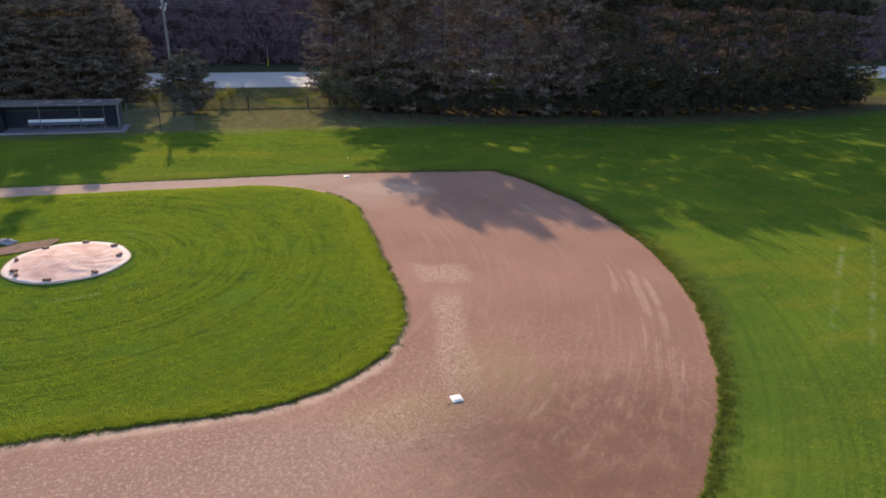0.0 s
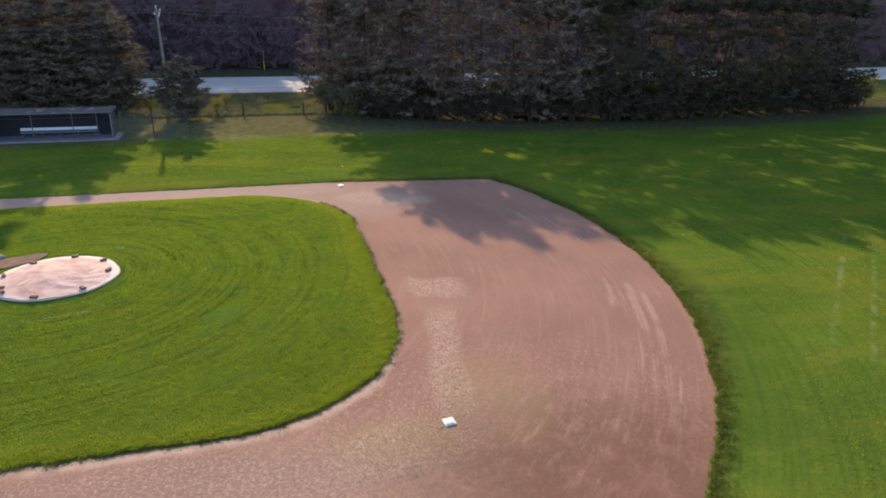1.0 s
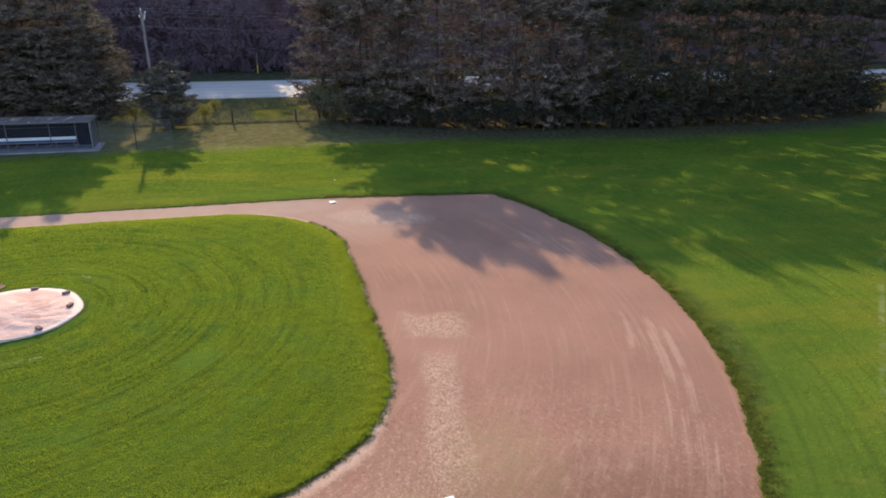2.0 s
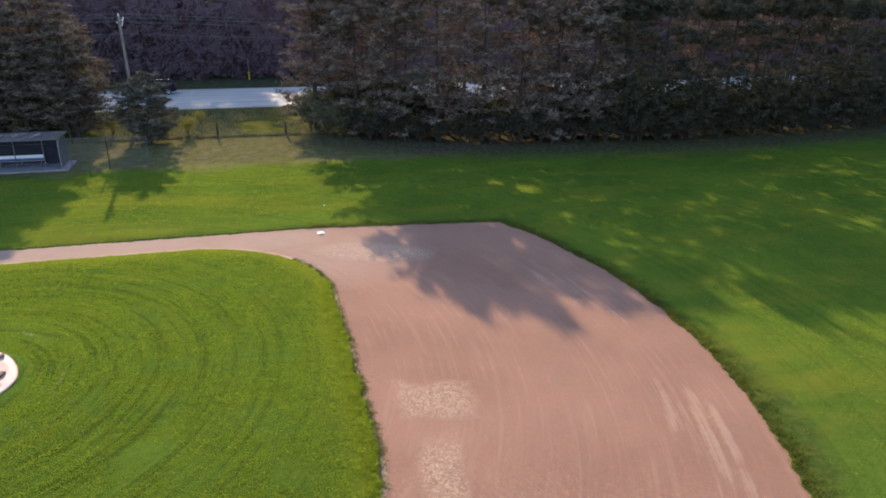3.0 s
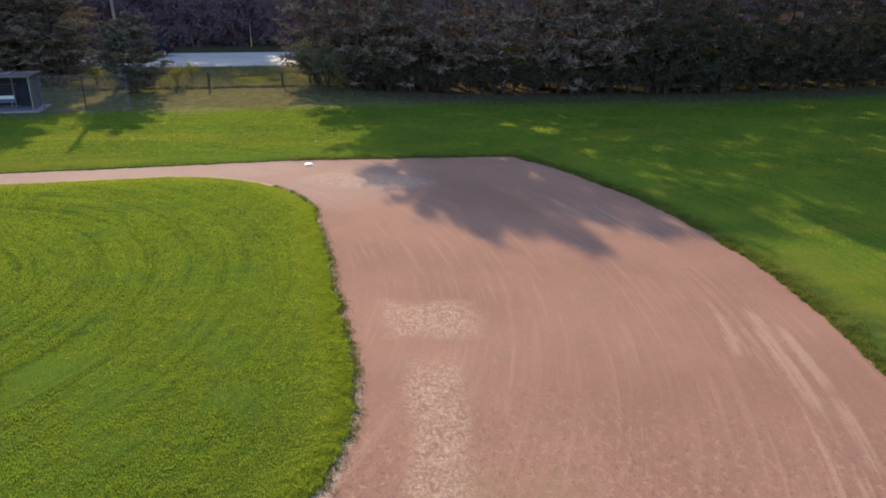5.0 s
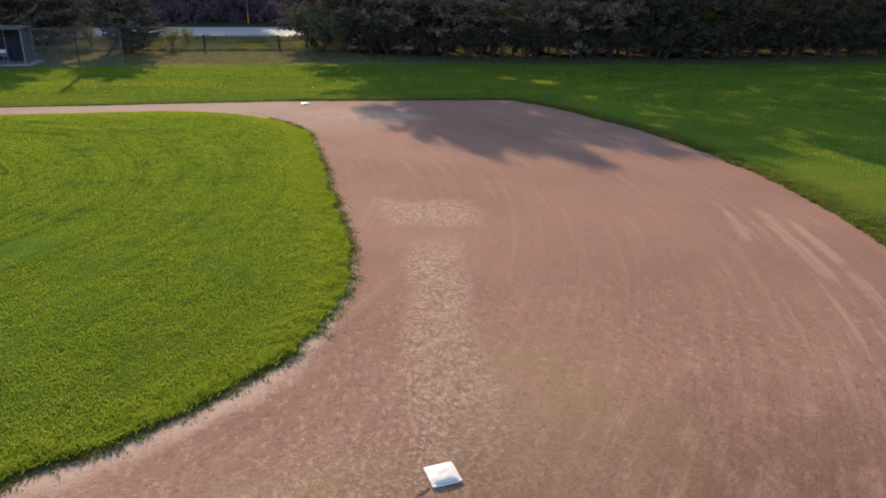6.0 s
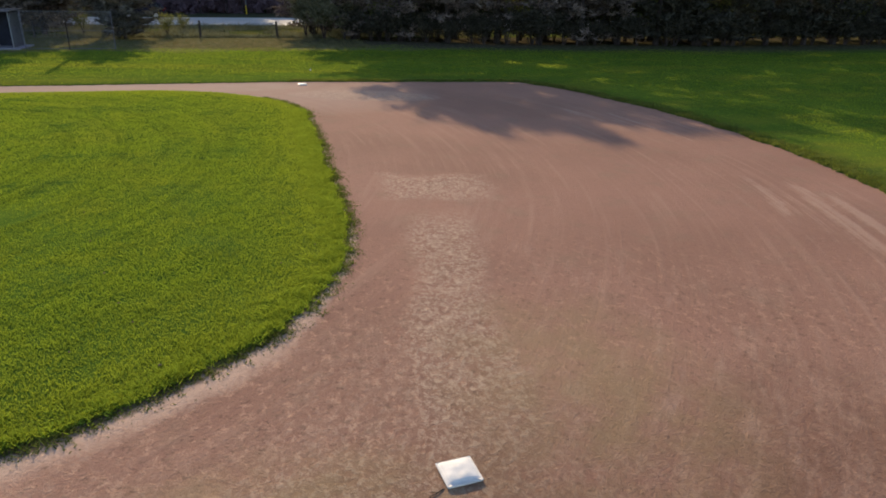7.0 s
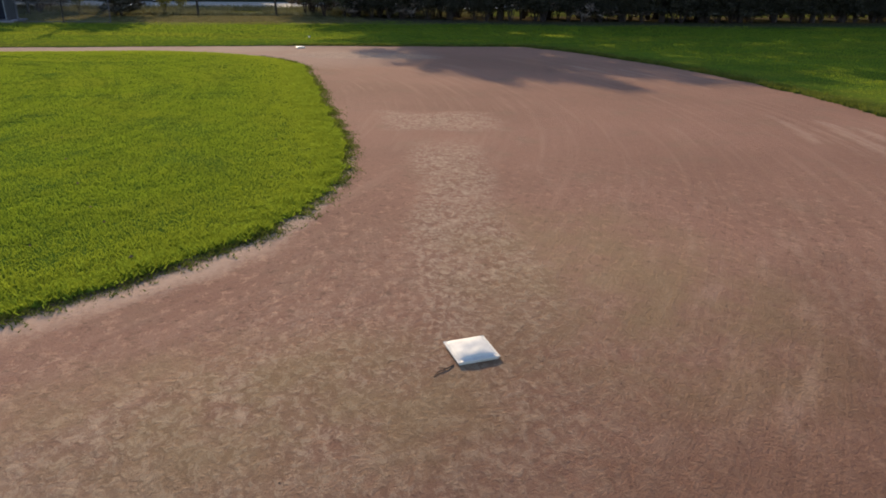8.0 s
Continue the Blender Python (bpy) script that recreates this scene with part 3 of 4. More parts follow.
def mound_height(a, b):
    d = math.hypot(a - MOUND[0], b - MOUND[1])
    return 0.25 * max(0.0, 1 - max(0.0, d - 0.5) / 2.6)


def turf_ring(q):
    def ring(i):
        r = R_TURF[i] * q
        a, b = CENTRE[0] + r * math.cos(ANGLES[i]), CENTRE[1] + r * math.sin(ANGLES[i])
        return r, 0.03 + mound_height(a, b) + 0.02 * wave(a, b, 0.8, 1.0) * (1 - q ** 8)
    return ring


turf = rings("infield_grass", TURF, [turf_ring(q / 40) for q in range(1, 40)] + [turf_ring(0.985), turf_ring(0.995), lambda i: (R_TURF[i] * 0.999, 0.024), lambda i: (R_TURF[i] + 0.02, -0.03)],
             {"rim": lambda a, b: max(0.0, -turf_gap(a, b))}, True)
tagged(turf, "bright green mown infield turf with curved mower marks", "grass", kind="structure")

# the road, with edge and lane lines
ROAD = pose(-27.9, 83.6, 0.0, 0, 0, 16.5)
road = new("road", mesh_of("road", [(x, y, 0.045 + (0.05 if 2 < y < 14 else 0.0)) for x in range(-400, 501, 20) for y in (0, 0.4, 4, 7.5, 11, 14.6, 15)],
                           [(i * 7 + k, i * 7 + 7 + k, i * 7 + 8 + k, i * 7 + 1 + k) for i in range(45) for k in range(6)], ASPHALT))
road.matrix_basis = ROAD
tagged(road, "grey two-lane asphalt road in the shade", "road", kind="structure")
for y in (2.6, 12.4):
    line = new("road_marking", mesh_of("road_marking", [(-400, y - 0.07, 0.1), (500, y - 0.07, 0.1), (500, y + 0.07, 0.1), (-400, y + 0.07, 0.1)], [(0, 1, 2, 3)], LINEPAINT))
    line.matrix_basis = ROAD
    tagged(line, "white painted edge line on the asphalt", "road marking", kind="structure")


# ---------------------------------------------------------------- grass blades
def blades(name, spots, height, width, material, label, lean=0.5, seed=1, ringed=0.0, clump=1.0):
    """Loose blades, one triangle each, at spots (n, 3)."""
    rng = np.random.default_rng(seed)
    n = len(spots)
    h = height * rng.uniform(0.55, 1.35, n) * np.array([max(0.35, 1 + clump * (1.1 * noise.noise((x * 2.6, y * 2.6, 4.0)) + 0.6 * noise.noise((x * 8, y * 8, 1.0)))) for x, y, z in spots])
    if ringed:
        rel = spots[:, :2] - MOUND
        rad, ang = np.hypot(rel[:, 0], rel[:, 1]), np.arctan2(rel[:, 1], rel[:, 0])
        h *= np.array([max(0.5, 1 + ringed * noise.noise((p * 1.1, q * 3.6, 7.0)) * (1.0 if q < 10 else max(0.3, 1 - (q - 10) / 6))) for p, q in zip(ang, rad)])
    th, ph = rng.uniform(0, 2 * np.pi, n), rng.uniform(0, 2 * np.pi, n)
    side = np.stack([np.cos(th), np.sin(th), np.zeros(n)], 1) * (width * rng.uniform(0.6, 1.4, n))[:, None]
    tip = np.stack([np.cos(ph) * lean * h, np.sin(ph) * lean * h, h], 1)
    tri = np.stack([spots - side / 2, spots + side / 2, spots + tip], 1)
    me = tris_of(name, tri, material)
    if ringed:
        inside = np.array([max(0.0, -turf_gap(x, y)) for x, y, z in spots])
        me.attributes.new("rim", "FLOAT", "POINT").data.foreach_set("value", np.repeat(inside, 3))
    ob = new(name, me)
    ob.matrix_basis = FIELD
    return tagged(ob, label, "grass", kind="stuff")


def scatter(count, keep, a0, a1, b0, b1, z, seed):
    rng = np.random.default_rng(seed)
    a, b = rng.uniform(a0, a1, count), rng.uniform(b0, b1, count)
    ok = np.array([keep(x, y) for x, y in zip(a, b)])
    return np.stack([a[ok], b[ok], np.full(ok.sum(), z)], 1)


def rim_spots(radii, width, inside, lo, hi, count, z, seed):
    """Spots along a ragged boundary, between two angles (degrees)."""
    rng = np.random.default_rng(seed)
    th = np.radians(rng.uniform(lo, hi, count))
    k = (th / (2 * np.pi) * STEPS).astype(int) % STEPS
    off = np.abs(rng.normal(0, width, count)) * (-1 if inside else 1) + rng.normal(0, 0.045, count)
    r = np.array(radii)[k] + off
    return np.stack([CENTRE[0] + r * np.cos(th), CENTRE[1] + r * np.sin(th), np.full(count, z)], 1)


thin = random.Random(8)
near = scatter(900000, lambda a, b: turf_gap(a, b) < -0.02 and thin.random() < 1.5 * math.exp(-math.hypot(a - 2.5, b - 3.0) / 5.5), 0.6, 20, 0.0, 18, 0.03, 3)
infield = scatter(560000, lambda a, b: turf_gap(a, b) < -0.05 and math.hypot(a - MOUND[0], b - MOUND[1]) > 2.75 and thin.random() < math.hypot(a - 2.5, b - 3.0) / 9.0, 0.6, 26.4, 0.0, 24, 0.03, 31)
blades("infield_lawn", infield, 0.030, 0.024, TURFBLADE, "bright green mown grass of the infield", 0.7, 32, 0.5, 0.4)


def in_view(a, b):
    """The stretch of outfield and foul ground that the path overlooks."""
    if skin_gap(a, b) < 0.05:
        return False
    w = fw(a, b)
    return abs(w.x) < 6 + 0.70 * w.y and 8 < w.y and 46.5 - a - 0.2 * max(0, -b - 8) + 3 * wave(a, b, 0.22, 3) > thin.uniform(0, 3)


outfield = scatter(760000, in_view, -14, 49, -46, 28, 0.03, 33)
blades("outfield_lawn", outfield, 0.040, 0.026, BLADE, "mown yellow-green outfield grass", 0.7, 34)
dry = scatter(60000, lambda a, b: a > 44.5 + 2.5 * wave(a, b, 0.3, 6), 43, 54.6, -6, 30, 0.03, 35)
blades("dry_grass", dry, 0.05, 0.03, DRYBLADE, "short dry tan grass along the old fence", 0.9, 36)
blades("lawn_grass", near, 0.034, 0.0125, TURFBLADE, "short bright green mown grass blades", 0.6, 4, 0.6, 0.5)
blades("turf_fringe", rim_spots(R_TURF, 0.34, True, 150, 300, 64000, 0.02, 6), 0.056, 0.022, EDGEBLADE, "uneven grass fringe along the infield dirt", 0.9, 7, 0.0, 0.6)
blades("edge_thatch", rim_spots(R_TURF, 0.13, False, 150, 312, 30000, 0.0, 16), 0.032, 0.02, WEED, "thin brownish creeping grass along the infield edge", 1.1, 17)
blades("weed_fringe", rim_spots(R_SKIN, 0.42, False, 195, 320, 52000, 0.025, 8), 0.07, 0.024, WEED, "low dark weeds along the outfield edge", 0.9, 9, 0.0, 0.8)
verge = scatter(52000, lambda a, b: wave(a, b, 0.25, 2) > -0.3, 54.8, 69, -18, 36, 0.02, 11)
blades("tall_grass", verge, 0.30, 0.045, TALL, "tall yellow-green rough grass before the road", 0.5, 12)
fringe = scatter(9000, lambda a, b: True, 54.5, 55.3, -3, 30, 0.02, 13)
blades("fence_grass", fringe, 0.26, 0.04, TALL, "uncut grass along the old fence", 0.5, 14)


# ---------------------------------------------------------------- trees
def limb_tube(p, q, r0, r1, sides=4):
    """Triangles of a thin tapered limb."""
    d = (q - p) / max(1e-6, np.linalg.norm(q - p))
    u = np.cross(d, (0.31, 0.22, 0.92))
    u /= np.linalg.norm(u)
    w = np.cross(d, u)
    out = []
    for i in range(sides):
        t0, t1 = 2 * math.pi * i / sides, 2 * math.pi * (i + 1) / sides
        e0, e1 = u * math.cos(t0) + w * math.sin(t0), u * math.cos(t1) + w * math.sin(t1)
        out += [(p + e0 * r0, p + e1 * r0, q + e1 * r1), (p + e0 * r0, q + e1 * r1, q + e0 * r1)]
    return out


def needle_tufts(rng, centres, count, size, width, flat=0.6):
    """Blades that stand out from each centre, pointing mostly up and outwards."""
    n = len(centres) * count
    c = np.repeat(centres, count, 0) + rng.normal(0, size * 0.35, (n, 3)) * (1, 1, flat)
    d = rng.normal(0, 1, (n, 3))
    d[:, 2] = d[:, 2] * flat + 0.25
    d /= np.linalg.norm(d, axis=1)[:, None]
    s = np.cross(d, rng.normal(0, 1, (n, 3)))
    s /= np.linalg.norm(s, axis=1)[:, None]
    ln, wd = size * rng.uniform(0.6, 1.3, n)[:, None], width * rng.uniform(0.6, 1.3, n)[:, None]
    return np.stack([c - s * wd / 2, c + s * wd / 2, c + d * ln], 1)


def pine(name, m, h, radius, bare, whorls, seed, needles, label, group, tuft=0.38, count=11, cone=0.75, loose=0.3, lift=(-0.15, 0.28), inner=0.28, flat=0.6, round_top=1.5, limb_count=(4, 7), gappy=0.0, full_top=0.0, top_from=0.8):
    """A pine: a bent tapered trunk, whorls of limbs and needle tufts along them."""
    rng = np.random.default_rng(seed)
    bend = rng.normal(0, 0.02 * h, 2)

    def axis(t):
        return np.array((bend[0] * t * t, bend[1] * t * t, h * t))
    trunk, limbs, centres = [], [], []
    for k in range(8):
        r0, r1 = 0.017 * h * (1 - k / 8.3), 0.017 * h * (1 - (k + 1) / 8.3)
        trunk += limb_tube(axis(k / 8) - (0, 0, 0.15 if k == 0 else 0), axis((k + 1) / 8), r0 * (1.25 if k == 0 else 1), r1, 7)
    for w in range(whorls):
        t = bare + (0.99 - bare) * (w + rng.uniform(-loose, loose)) / whorls
        t = min(0.985, max(0.03, t))
        grow = (1 - max(0.0, (t - bare) / (1 - bare)) ** round_top) * cone + (1 - cone)
        if t > 0.93:
            grow *= 0.6
        low = min(1.0, 0.72 + 1.2 * max(0, t - bare))
        for q in range(int(rng.integers(*limb_count) * (1 + full_top * (t > top_from)))):
            if 0.42 < t < top_from and rng.random() < gappy:
                continue
            p = axis(min(0.985, max(0.03, t + rng.uniform(-1, 1) * (loose - 0.3) / whorls)))
            ang = rng.uniform(0, 2 * math.pi)
            ln = radius * grow * low * rng.uniform(0.6, 1.2)
            rise = rng.uniform(*lift) * ln + (0.25 * ln if t > 0.8 else 0)
            e = p + np.array((math.cos(ang) * ln, math.sin(ang) * ln, rise))
            limbs += limb_tube(p, e, 0.010 + 0.008 * ln, 0.006, 3)
            steps = max(2, int(ln / (tuft * 0.72)))
            for s in range(steps):
                f = inner + (1.02 - inner) * (s + rng.uniform(0, 0.6)) / steps
                c = p + (e - p) * f
                spread = 0.26 * ln * (0.35 + 0.65 * math.sin(math.pi * min(1, f)))
                side = np.array((-math.sin(ang), math.cos(ang), 0)) * rng.uniform(-1, 1) * spread
                centres.append(c + side + (0, 0, rng.uniform(-0.16, 0.26) * flat + 0.12 * ln * f * f))
    tree = thing(name, m, label, "tree", group)
    part("trunk", tris_of("trunk", np.array(trunk), BARK), None, tree)
    tagged(part("branchwork", tris_of("branchwork", np.array(limbs), BARK), None, tree), kind="stuff")
    part("crown", tris_of("crown", needle_tufts(rng, np.array(centres), count, tuft, tuft * 0.26, flat), needles), None, tree)
    return tree


def shrub(name, m, h, radius, seed, label, group, leaf=0.13, count=900, leaves=None):
    """A broadleaved bush: bare stems and an uneven cloud of leaves."""
    rng = np.random.default_rng(seed)
    stems, centres = [], []
    for _ in range(9):
        ang, out = rng.uniform(0, 2 * math.pi), radius * rng.uniform(0.3, 0.95)
        top = np.array((math.cos(ang) * out, math.sin(ang) * out, h * rng.uniform(0.55, 1.0)))
        mid = top * (0.35, 0.35, 0.55) + rng.normal(0, 0.05, 3)
        stems += limb_tube(np.array((0, 0, -0.1)) + rng.normal(0, 0.05, 3) * (1, 1, 0), mid, 0.035, 0.02) + limb_tube(mid, top, 0.02, 0.006)
        for _ in range(count // 9):
            centres.append(mid + (top - mid) * rng.uniform(0, 1.08) + rng.normal(0, 0.2 * radius, 3) * (1, 1, 0.8))
    c = np.array(centres)
    c[:, 2] = np.maximum(c[:, 2], 0.05)
    bush = thing(name, m, label, "shrub", group)
    part("stem", tris_of("stem", np.array(stems), BARK), None, bush)
    part("foliage", tris_of("foliage", needle_tufts(rng, c, 3, leaf, leaf * 0.7, 0.8), leaves or BROAD), None, bush)
    return bush


PINE_LABEL = "tall dark pine with grey-brown needles to the ground"
ROW = "pine row behind the outfield"
def stand_pine(x, y, turn, h, radius, bare, seed, needles, label, whorls=20, gappy=0.6, full_top=0.9, top_from=0.8):
    return pine("pine_tree", pose(x, y, 0, 0, 0, turn), h, radius, bare, whorls, seed, needles, label, ROW, 0.46, 12, 0.8, 0.75, (-0.15, 0.4), 0.36, 0.45, 5.0, (5, 8), gappy, full_top, top_from)


GREEN_LABEL = "tall dark green pine with dense low limbs"
kinds = [stand_pine(-12.1, 73.8, 0, 14.3, 3.3, 0.04, 21, HAZEDNEEDLE, PINE_LABEL, 22, 0.4, 1.0, 0.68), stand_pine(-8.0, 71.9, 40, 13.9, 3.0, 0.05, 22, HAZEDNEEDLE, PINE_LABEL, 22, 0.5, 1.0, 0.68),
         stand_pine(-4.3, 71.0, 80, 13.3, 2.9, 0.06, 23, HAZEDNEEDLE, PINE_LABEL, 20, 0.55, 0.9, 0.74), stand_pine(-0.5, 70.4, 130, 13.4, 2.7, 0.08, 24, HAZEDNEEDLE, PINE_LABEL)]
green_kinds = [stand_pine(16.6, 71.7, 0, 12.9, 2.9, 0.04, 25, GREENNEEDLE, GREEN_LABEL), stand_pine(23.4, 73.2, 60, 13.1, 3.0, 0.04, 26, GREENNEEDLE, GREEN_LABEL)]
bare_kind = stand_pine(-5.6, 76.2, 20, 12.4, 2.5, 0.42, 27, HAZEDNEEDLE, "tall pine with bare lower trunk and grey-brown crown", 11, 0.55, 0.2)
rng = random.Random(5)


def front(x):
    """Where the pine row's front trunks stand."""
    return 70.1 + (0.0058 if x > 0 else 0.022) * x * x


def stand(kind, x, y, h):
    """A copy of a pine, h metres tall."""
    k = h / KIND_HEIGHT[kind.name]
    copy_thing(kind, pose(x, y, 0, 0, 0, rng.uniform(0, 360)) @ Matrix.Diagonal((rng.uniform(0.9, 1.08), rng.uniform(0.9, 1.08), k, 1)))


KIND_HEIGHT = {k.name: h for k, h in zip(kinds + green_kinds + [bare_kind], (14.3, 13.9, 13.3, 13.4, 12.9, 13.1, 12.4))}
# the front row, whose tips draw the edge of the shade
for x, h in ((3.5, 13.4), (6.9, 13.5), (10.2, 13.3), (13.4, 13.3), (20.0, 13.5), (26.8, 13.0), (30.3, 13.4), (33.6, 13.1), (37.1, 13.3), (40.4, 13.0), (43.9, 13.2), (47.0, 12.6)):
    stand(green_kinds[rng.randrange(2)] if x + rng.uniform(-5, 5) > 16 else kinds[2 + rng.randrange(2)], x, front(x) + rng.uniform(-0.3, 0.5), h)
stand(kinds[1], -11.4, 78.0, 13.2)
# two looser rows behind it
for row in (1, 2):
    x = -9.4 + row * 1.6
    while x < 48 - row * 1.5:
        if not (row == 1 and abs(x + 5.6) < 1.8):
            kind = bare_kind if rng.random() < 0.85 else (green_kinds[rng.randrange(2)] if x > 14 else kinds[2 + rng.randrange(2)])
            stand(kind, x, front(x) + row * 4.7 + rng.uniform(-0.9, 0.9), rng.uniform(12.2, 13.2) + 0.6 * row)
        x += rng.uniform(3.0, 4.4) + 4.0 * (row - 1)
LEFT_LABEL, LEFT = "dark conical pine with tiered limbs behind the dugout", "pines behind the dugout"
left_kind = [pine("pine_tree", pose(-32.5, 69.0, 0), 10.9, 3.3, 0.06, 15, 31, LEFTNEEDLE, LEFT_LABEL, LEFT, 0.44, 14, 0.97, 0.42, (-0.08, 0.2), 0.22, 0.36, 2.1, (7, 10)),
             pine("pine_tree", pose(-36.5, 68.4, 0, 0, 0, 70), 11.4, 3.4, 0.06, 15, 32, LEFTNEEDLE, LEFT_LABEL, LEFT, 0.44, 14, 0.97, 0.42, (-0.08, 0.2), 0.22, 0.36, 2.1, (7, 10))]
for x, y, k in ((-34.6, 73.0, 1.04), (-37.2, 72.8, 1.44), (-41.2, 73.4, 1.40), (-45.0, 73.0, 1.3)):
    copy_thing(left_kind[0], pose(x, y, 0, 0, 0, x * 37) @ Matrix.Diagonal((1.0, 1.0, k, 1)))
for row in (0, 2):
    x = -39.7 if row == 0 else -33.6 - 1.3 * row
    while x > -64:
        s = rng.uniform(0.95, 1.12)
        copy_thing(left_kind[rng.randrange(2)], pose(x, 68.0 + row * 4.0 + rng.uniform(-0.8, 0.8) + 0.12 * (x + 36) * -0.5, 0, 0, 0, rng.uniform(0, 360)) @ Matrix.Diagonal((s, s, s, 1)))
        x -= rng.uniform(3.0, 4.2)
pine("young_pine", pose(-25.2, 67.2, 0, 0, 0, 20), 6.1, 2.9, 0.07, 13, 41, YOUNG, "young spreading pine behind the chain-link fence", "", 0.30, 26, 0.9, 0.3, (0.0, 0.22), 0.2, 0.4, 2.6, (8, 11))

# low bushes
bush = shrub("bush", pose(-10.6, 71.4, 0), 3.4, 1.7, 51, "dusty green bush at the foot of the pines", "bushes under the pines", 0.16, 1300, OLIVE)
# stands for sunlit leaves between the trunks by its bright colour alone
lit_bush = shrub("bush", pose(-4.2, 72.6, 0), 3.8, 1.5, 52, "bush among the pine trunks, yellow-green as if sunlit", "bushes under the pines")
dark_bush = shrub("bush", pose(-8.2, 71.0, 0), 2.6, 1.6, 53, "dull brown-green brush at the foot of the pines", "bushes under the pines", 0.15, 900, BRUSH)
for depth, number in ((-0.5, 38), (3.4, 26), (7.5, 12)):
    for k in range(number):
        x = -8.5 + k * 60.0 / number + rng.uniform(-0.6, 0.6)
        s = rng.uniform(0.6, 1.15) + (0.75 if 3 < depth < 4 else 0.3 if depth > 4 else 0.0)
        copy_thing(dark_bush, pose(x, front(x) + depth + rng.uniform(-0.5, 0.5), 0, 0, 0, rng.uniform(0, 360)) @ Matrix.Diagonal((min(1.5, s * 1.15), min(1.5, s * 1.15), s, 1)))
for x, y, s in ((-12.4, 72.6, 1.0), (-12.0, 74.8, 1.15), (-8.9, 71.2, 0.9)):
    copy_thing(bush, pose(x, y, 0, 0, 0, x * 50) @ Matrix.Diagonal((s, s, s, 1)))
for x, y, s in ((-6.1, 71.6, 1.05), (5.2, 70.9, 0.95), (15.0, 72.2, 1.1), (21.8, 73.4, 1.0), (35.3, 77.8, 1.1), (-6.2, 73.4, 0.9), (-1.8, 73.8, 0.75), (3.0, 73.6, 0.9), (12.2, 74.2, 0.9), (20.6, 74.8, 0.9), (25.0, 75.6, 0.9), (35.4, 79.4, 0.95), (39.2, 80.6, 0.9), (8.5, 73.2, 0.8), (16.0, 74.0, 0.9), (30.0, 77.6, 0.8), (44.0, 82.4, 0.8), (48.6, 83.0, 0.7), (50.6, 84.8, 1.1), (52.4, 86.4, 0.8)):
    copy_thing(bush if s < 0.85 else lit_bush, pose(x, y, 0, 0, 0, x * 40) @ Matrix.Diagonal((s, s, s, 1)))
for x, y, s in ((-23.2, 70.4, 0.55), (-29.6, 69.6, 0.6), (-23.6, 75.0, 0.45)):
    copy_thing(lit_bush, pose(x, y, 0, 0, 0, x * 70) @ Matrix.Diagonal((s, s, s * 0.9, 1)))


def hanging_sprays(rng, centres, count, size, spread):
    """Drooping sprays of leaves that mostly face the open side of the wood."""
    n = len(centres) * count
    c = np.repeat(centres, count, 0) + rng.normal(0, spread, (n, 3))
    face = np.stack([rng.normal(0, 0.2, n), -0.8 + rng.normal(0, 0.1, n), 0.55 + rng.normal(0, 0.15, n)], 1)
    face /= np.linalg.norm(face, axis=1)[:, None]
    u = np.cross(face, rng.normal(0, 1, (n, 3)))
    u /= np.linalg.norm(u, axis=1)[:, None]
    w = np.cross(face, u)
    ln, wd = size * rng.uniform(0.6, 1.3, n)[:, None], size * 0.5 * rng.uniform(0.6, 1.3, n)[:, None]
    return np.stack([c - u * wd / 2, c + u * wd / 2, c + w * ln], 1)


def far_woods():
    """The wood across the road: trunks and crowns of many trees as one mass."""
    rng = np.random.default_rng(77)
    trunks, sprays = [], []
    for row in range(6):
        v = 26.5 + row * 4.0
        x = -78.0
        while x < 135:
            h = min(16.0, v * 0.36 + 2.4) * rng.uniform(0.82, 1.12)
            px, py = x + rng.uniform(-1, 1), v + rng.uniform(-1.4, 1.4)
            if 6.6 < px < 13.0:
                h = min(h, (py - 7.0) * 0.31)          # lower trees let the sun onto the road
            p = np.array((px, py, -0.1))
            trunks += limb_tube(p, p + (rng.normal(0, 0.2), rng.normal(0, 0.2), h), 0.17, 0.04, 4)
            k = 30 if 18 < px < 70 else 100
            z = rng.uniform(0.02 if row > 1 else 0.16, 1.0, k) * h
            w = 2.6 * (1.25 - 0.8 * z / h)
            c = np.stack([px + rng.normal(0, 1, k) * w * 0.6, py + rng.normal(0, 1, k) * w * 0.6, z], 1)
            sprays.append(hanging_sprays(rng, c, 11, 0.5, 0.32))
            x += rng.uniform(2.4, 4.2)
    for lo, hi, number, tall in ((40, 50, 800, 6.0), (24.3, 28.5, 600, 2.4)):
        for _ in range(number):
            c = np.array((rng.uniform(-80, 138), rng.uniform(lo, hi), 0)) + rng.uniform(0, 1, (6, 3)) * (2.5, 1.5, tall)
            sprays.append(hanging_sprays(rng, c, 8, 0.65, 0.35))
    woods = thing("far_woods", ROAD, "dark dense wood along the far side of the road", "woods", kind="stuff")
    part("trunks", tris_of("trunks", np.array(trunks), BARK), None, woods)
    part("crowns", tris_of("crowns", np.concatenate(sprays), FARLEAF), None, woods)


far_woods()


# ---------------------------------------------------------------- bases, ball, mound cover
def tubed_loop(half, z):
    """The stitched rim that runs round a bag."""
    bm = bmesh.new()
    for p, q in (((-1, -1), (1, -1)), ((1, -1), (1, 1)), ((1, 1), (-1, 1)), ((-1, 1), (-1, -1))):
        tube(bm, (p[0] * half, p[1] * half, z), (q[0] * half, q[1] * half, z), 0.006, 0.006, 6)
    return bm


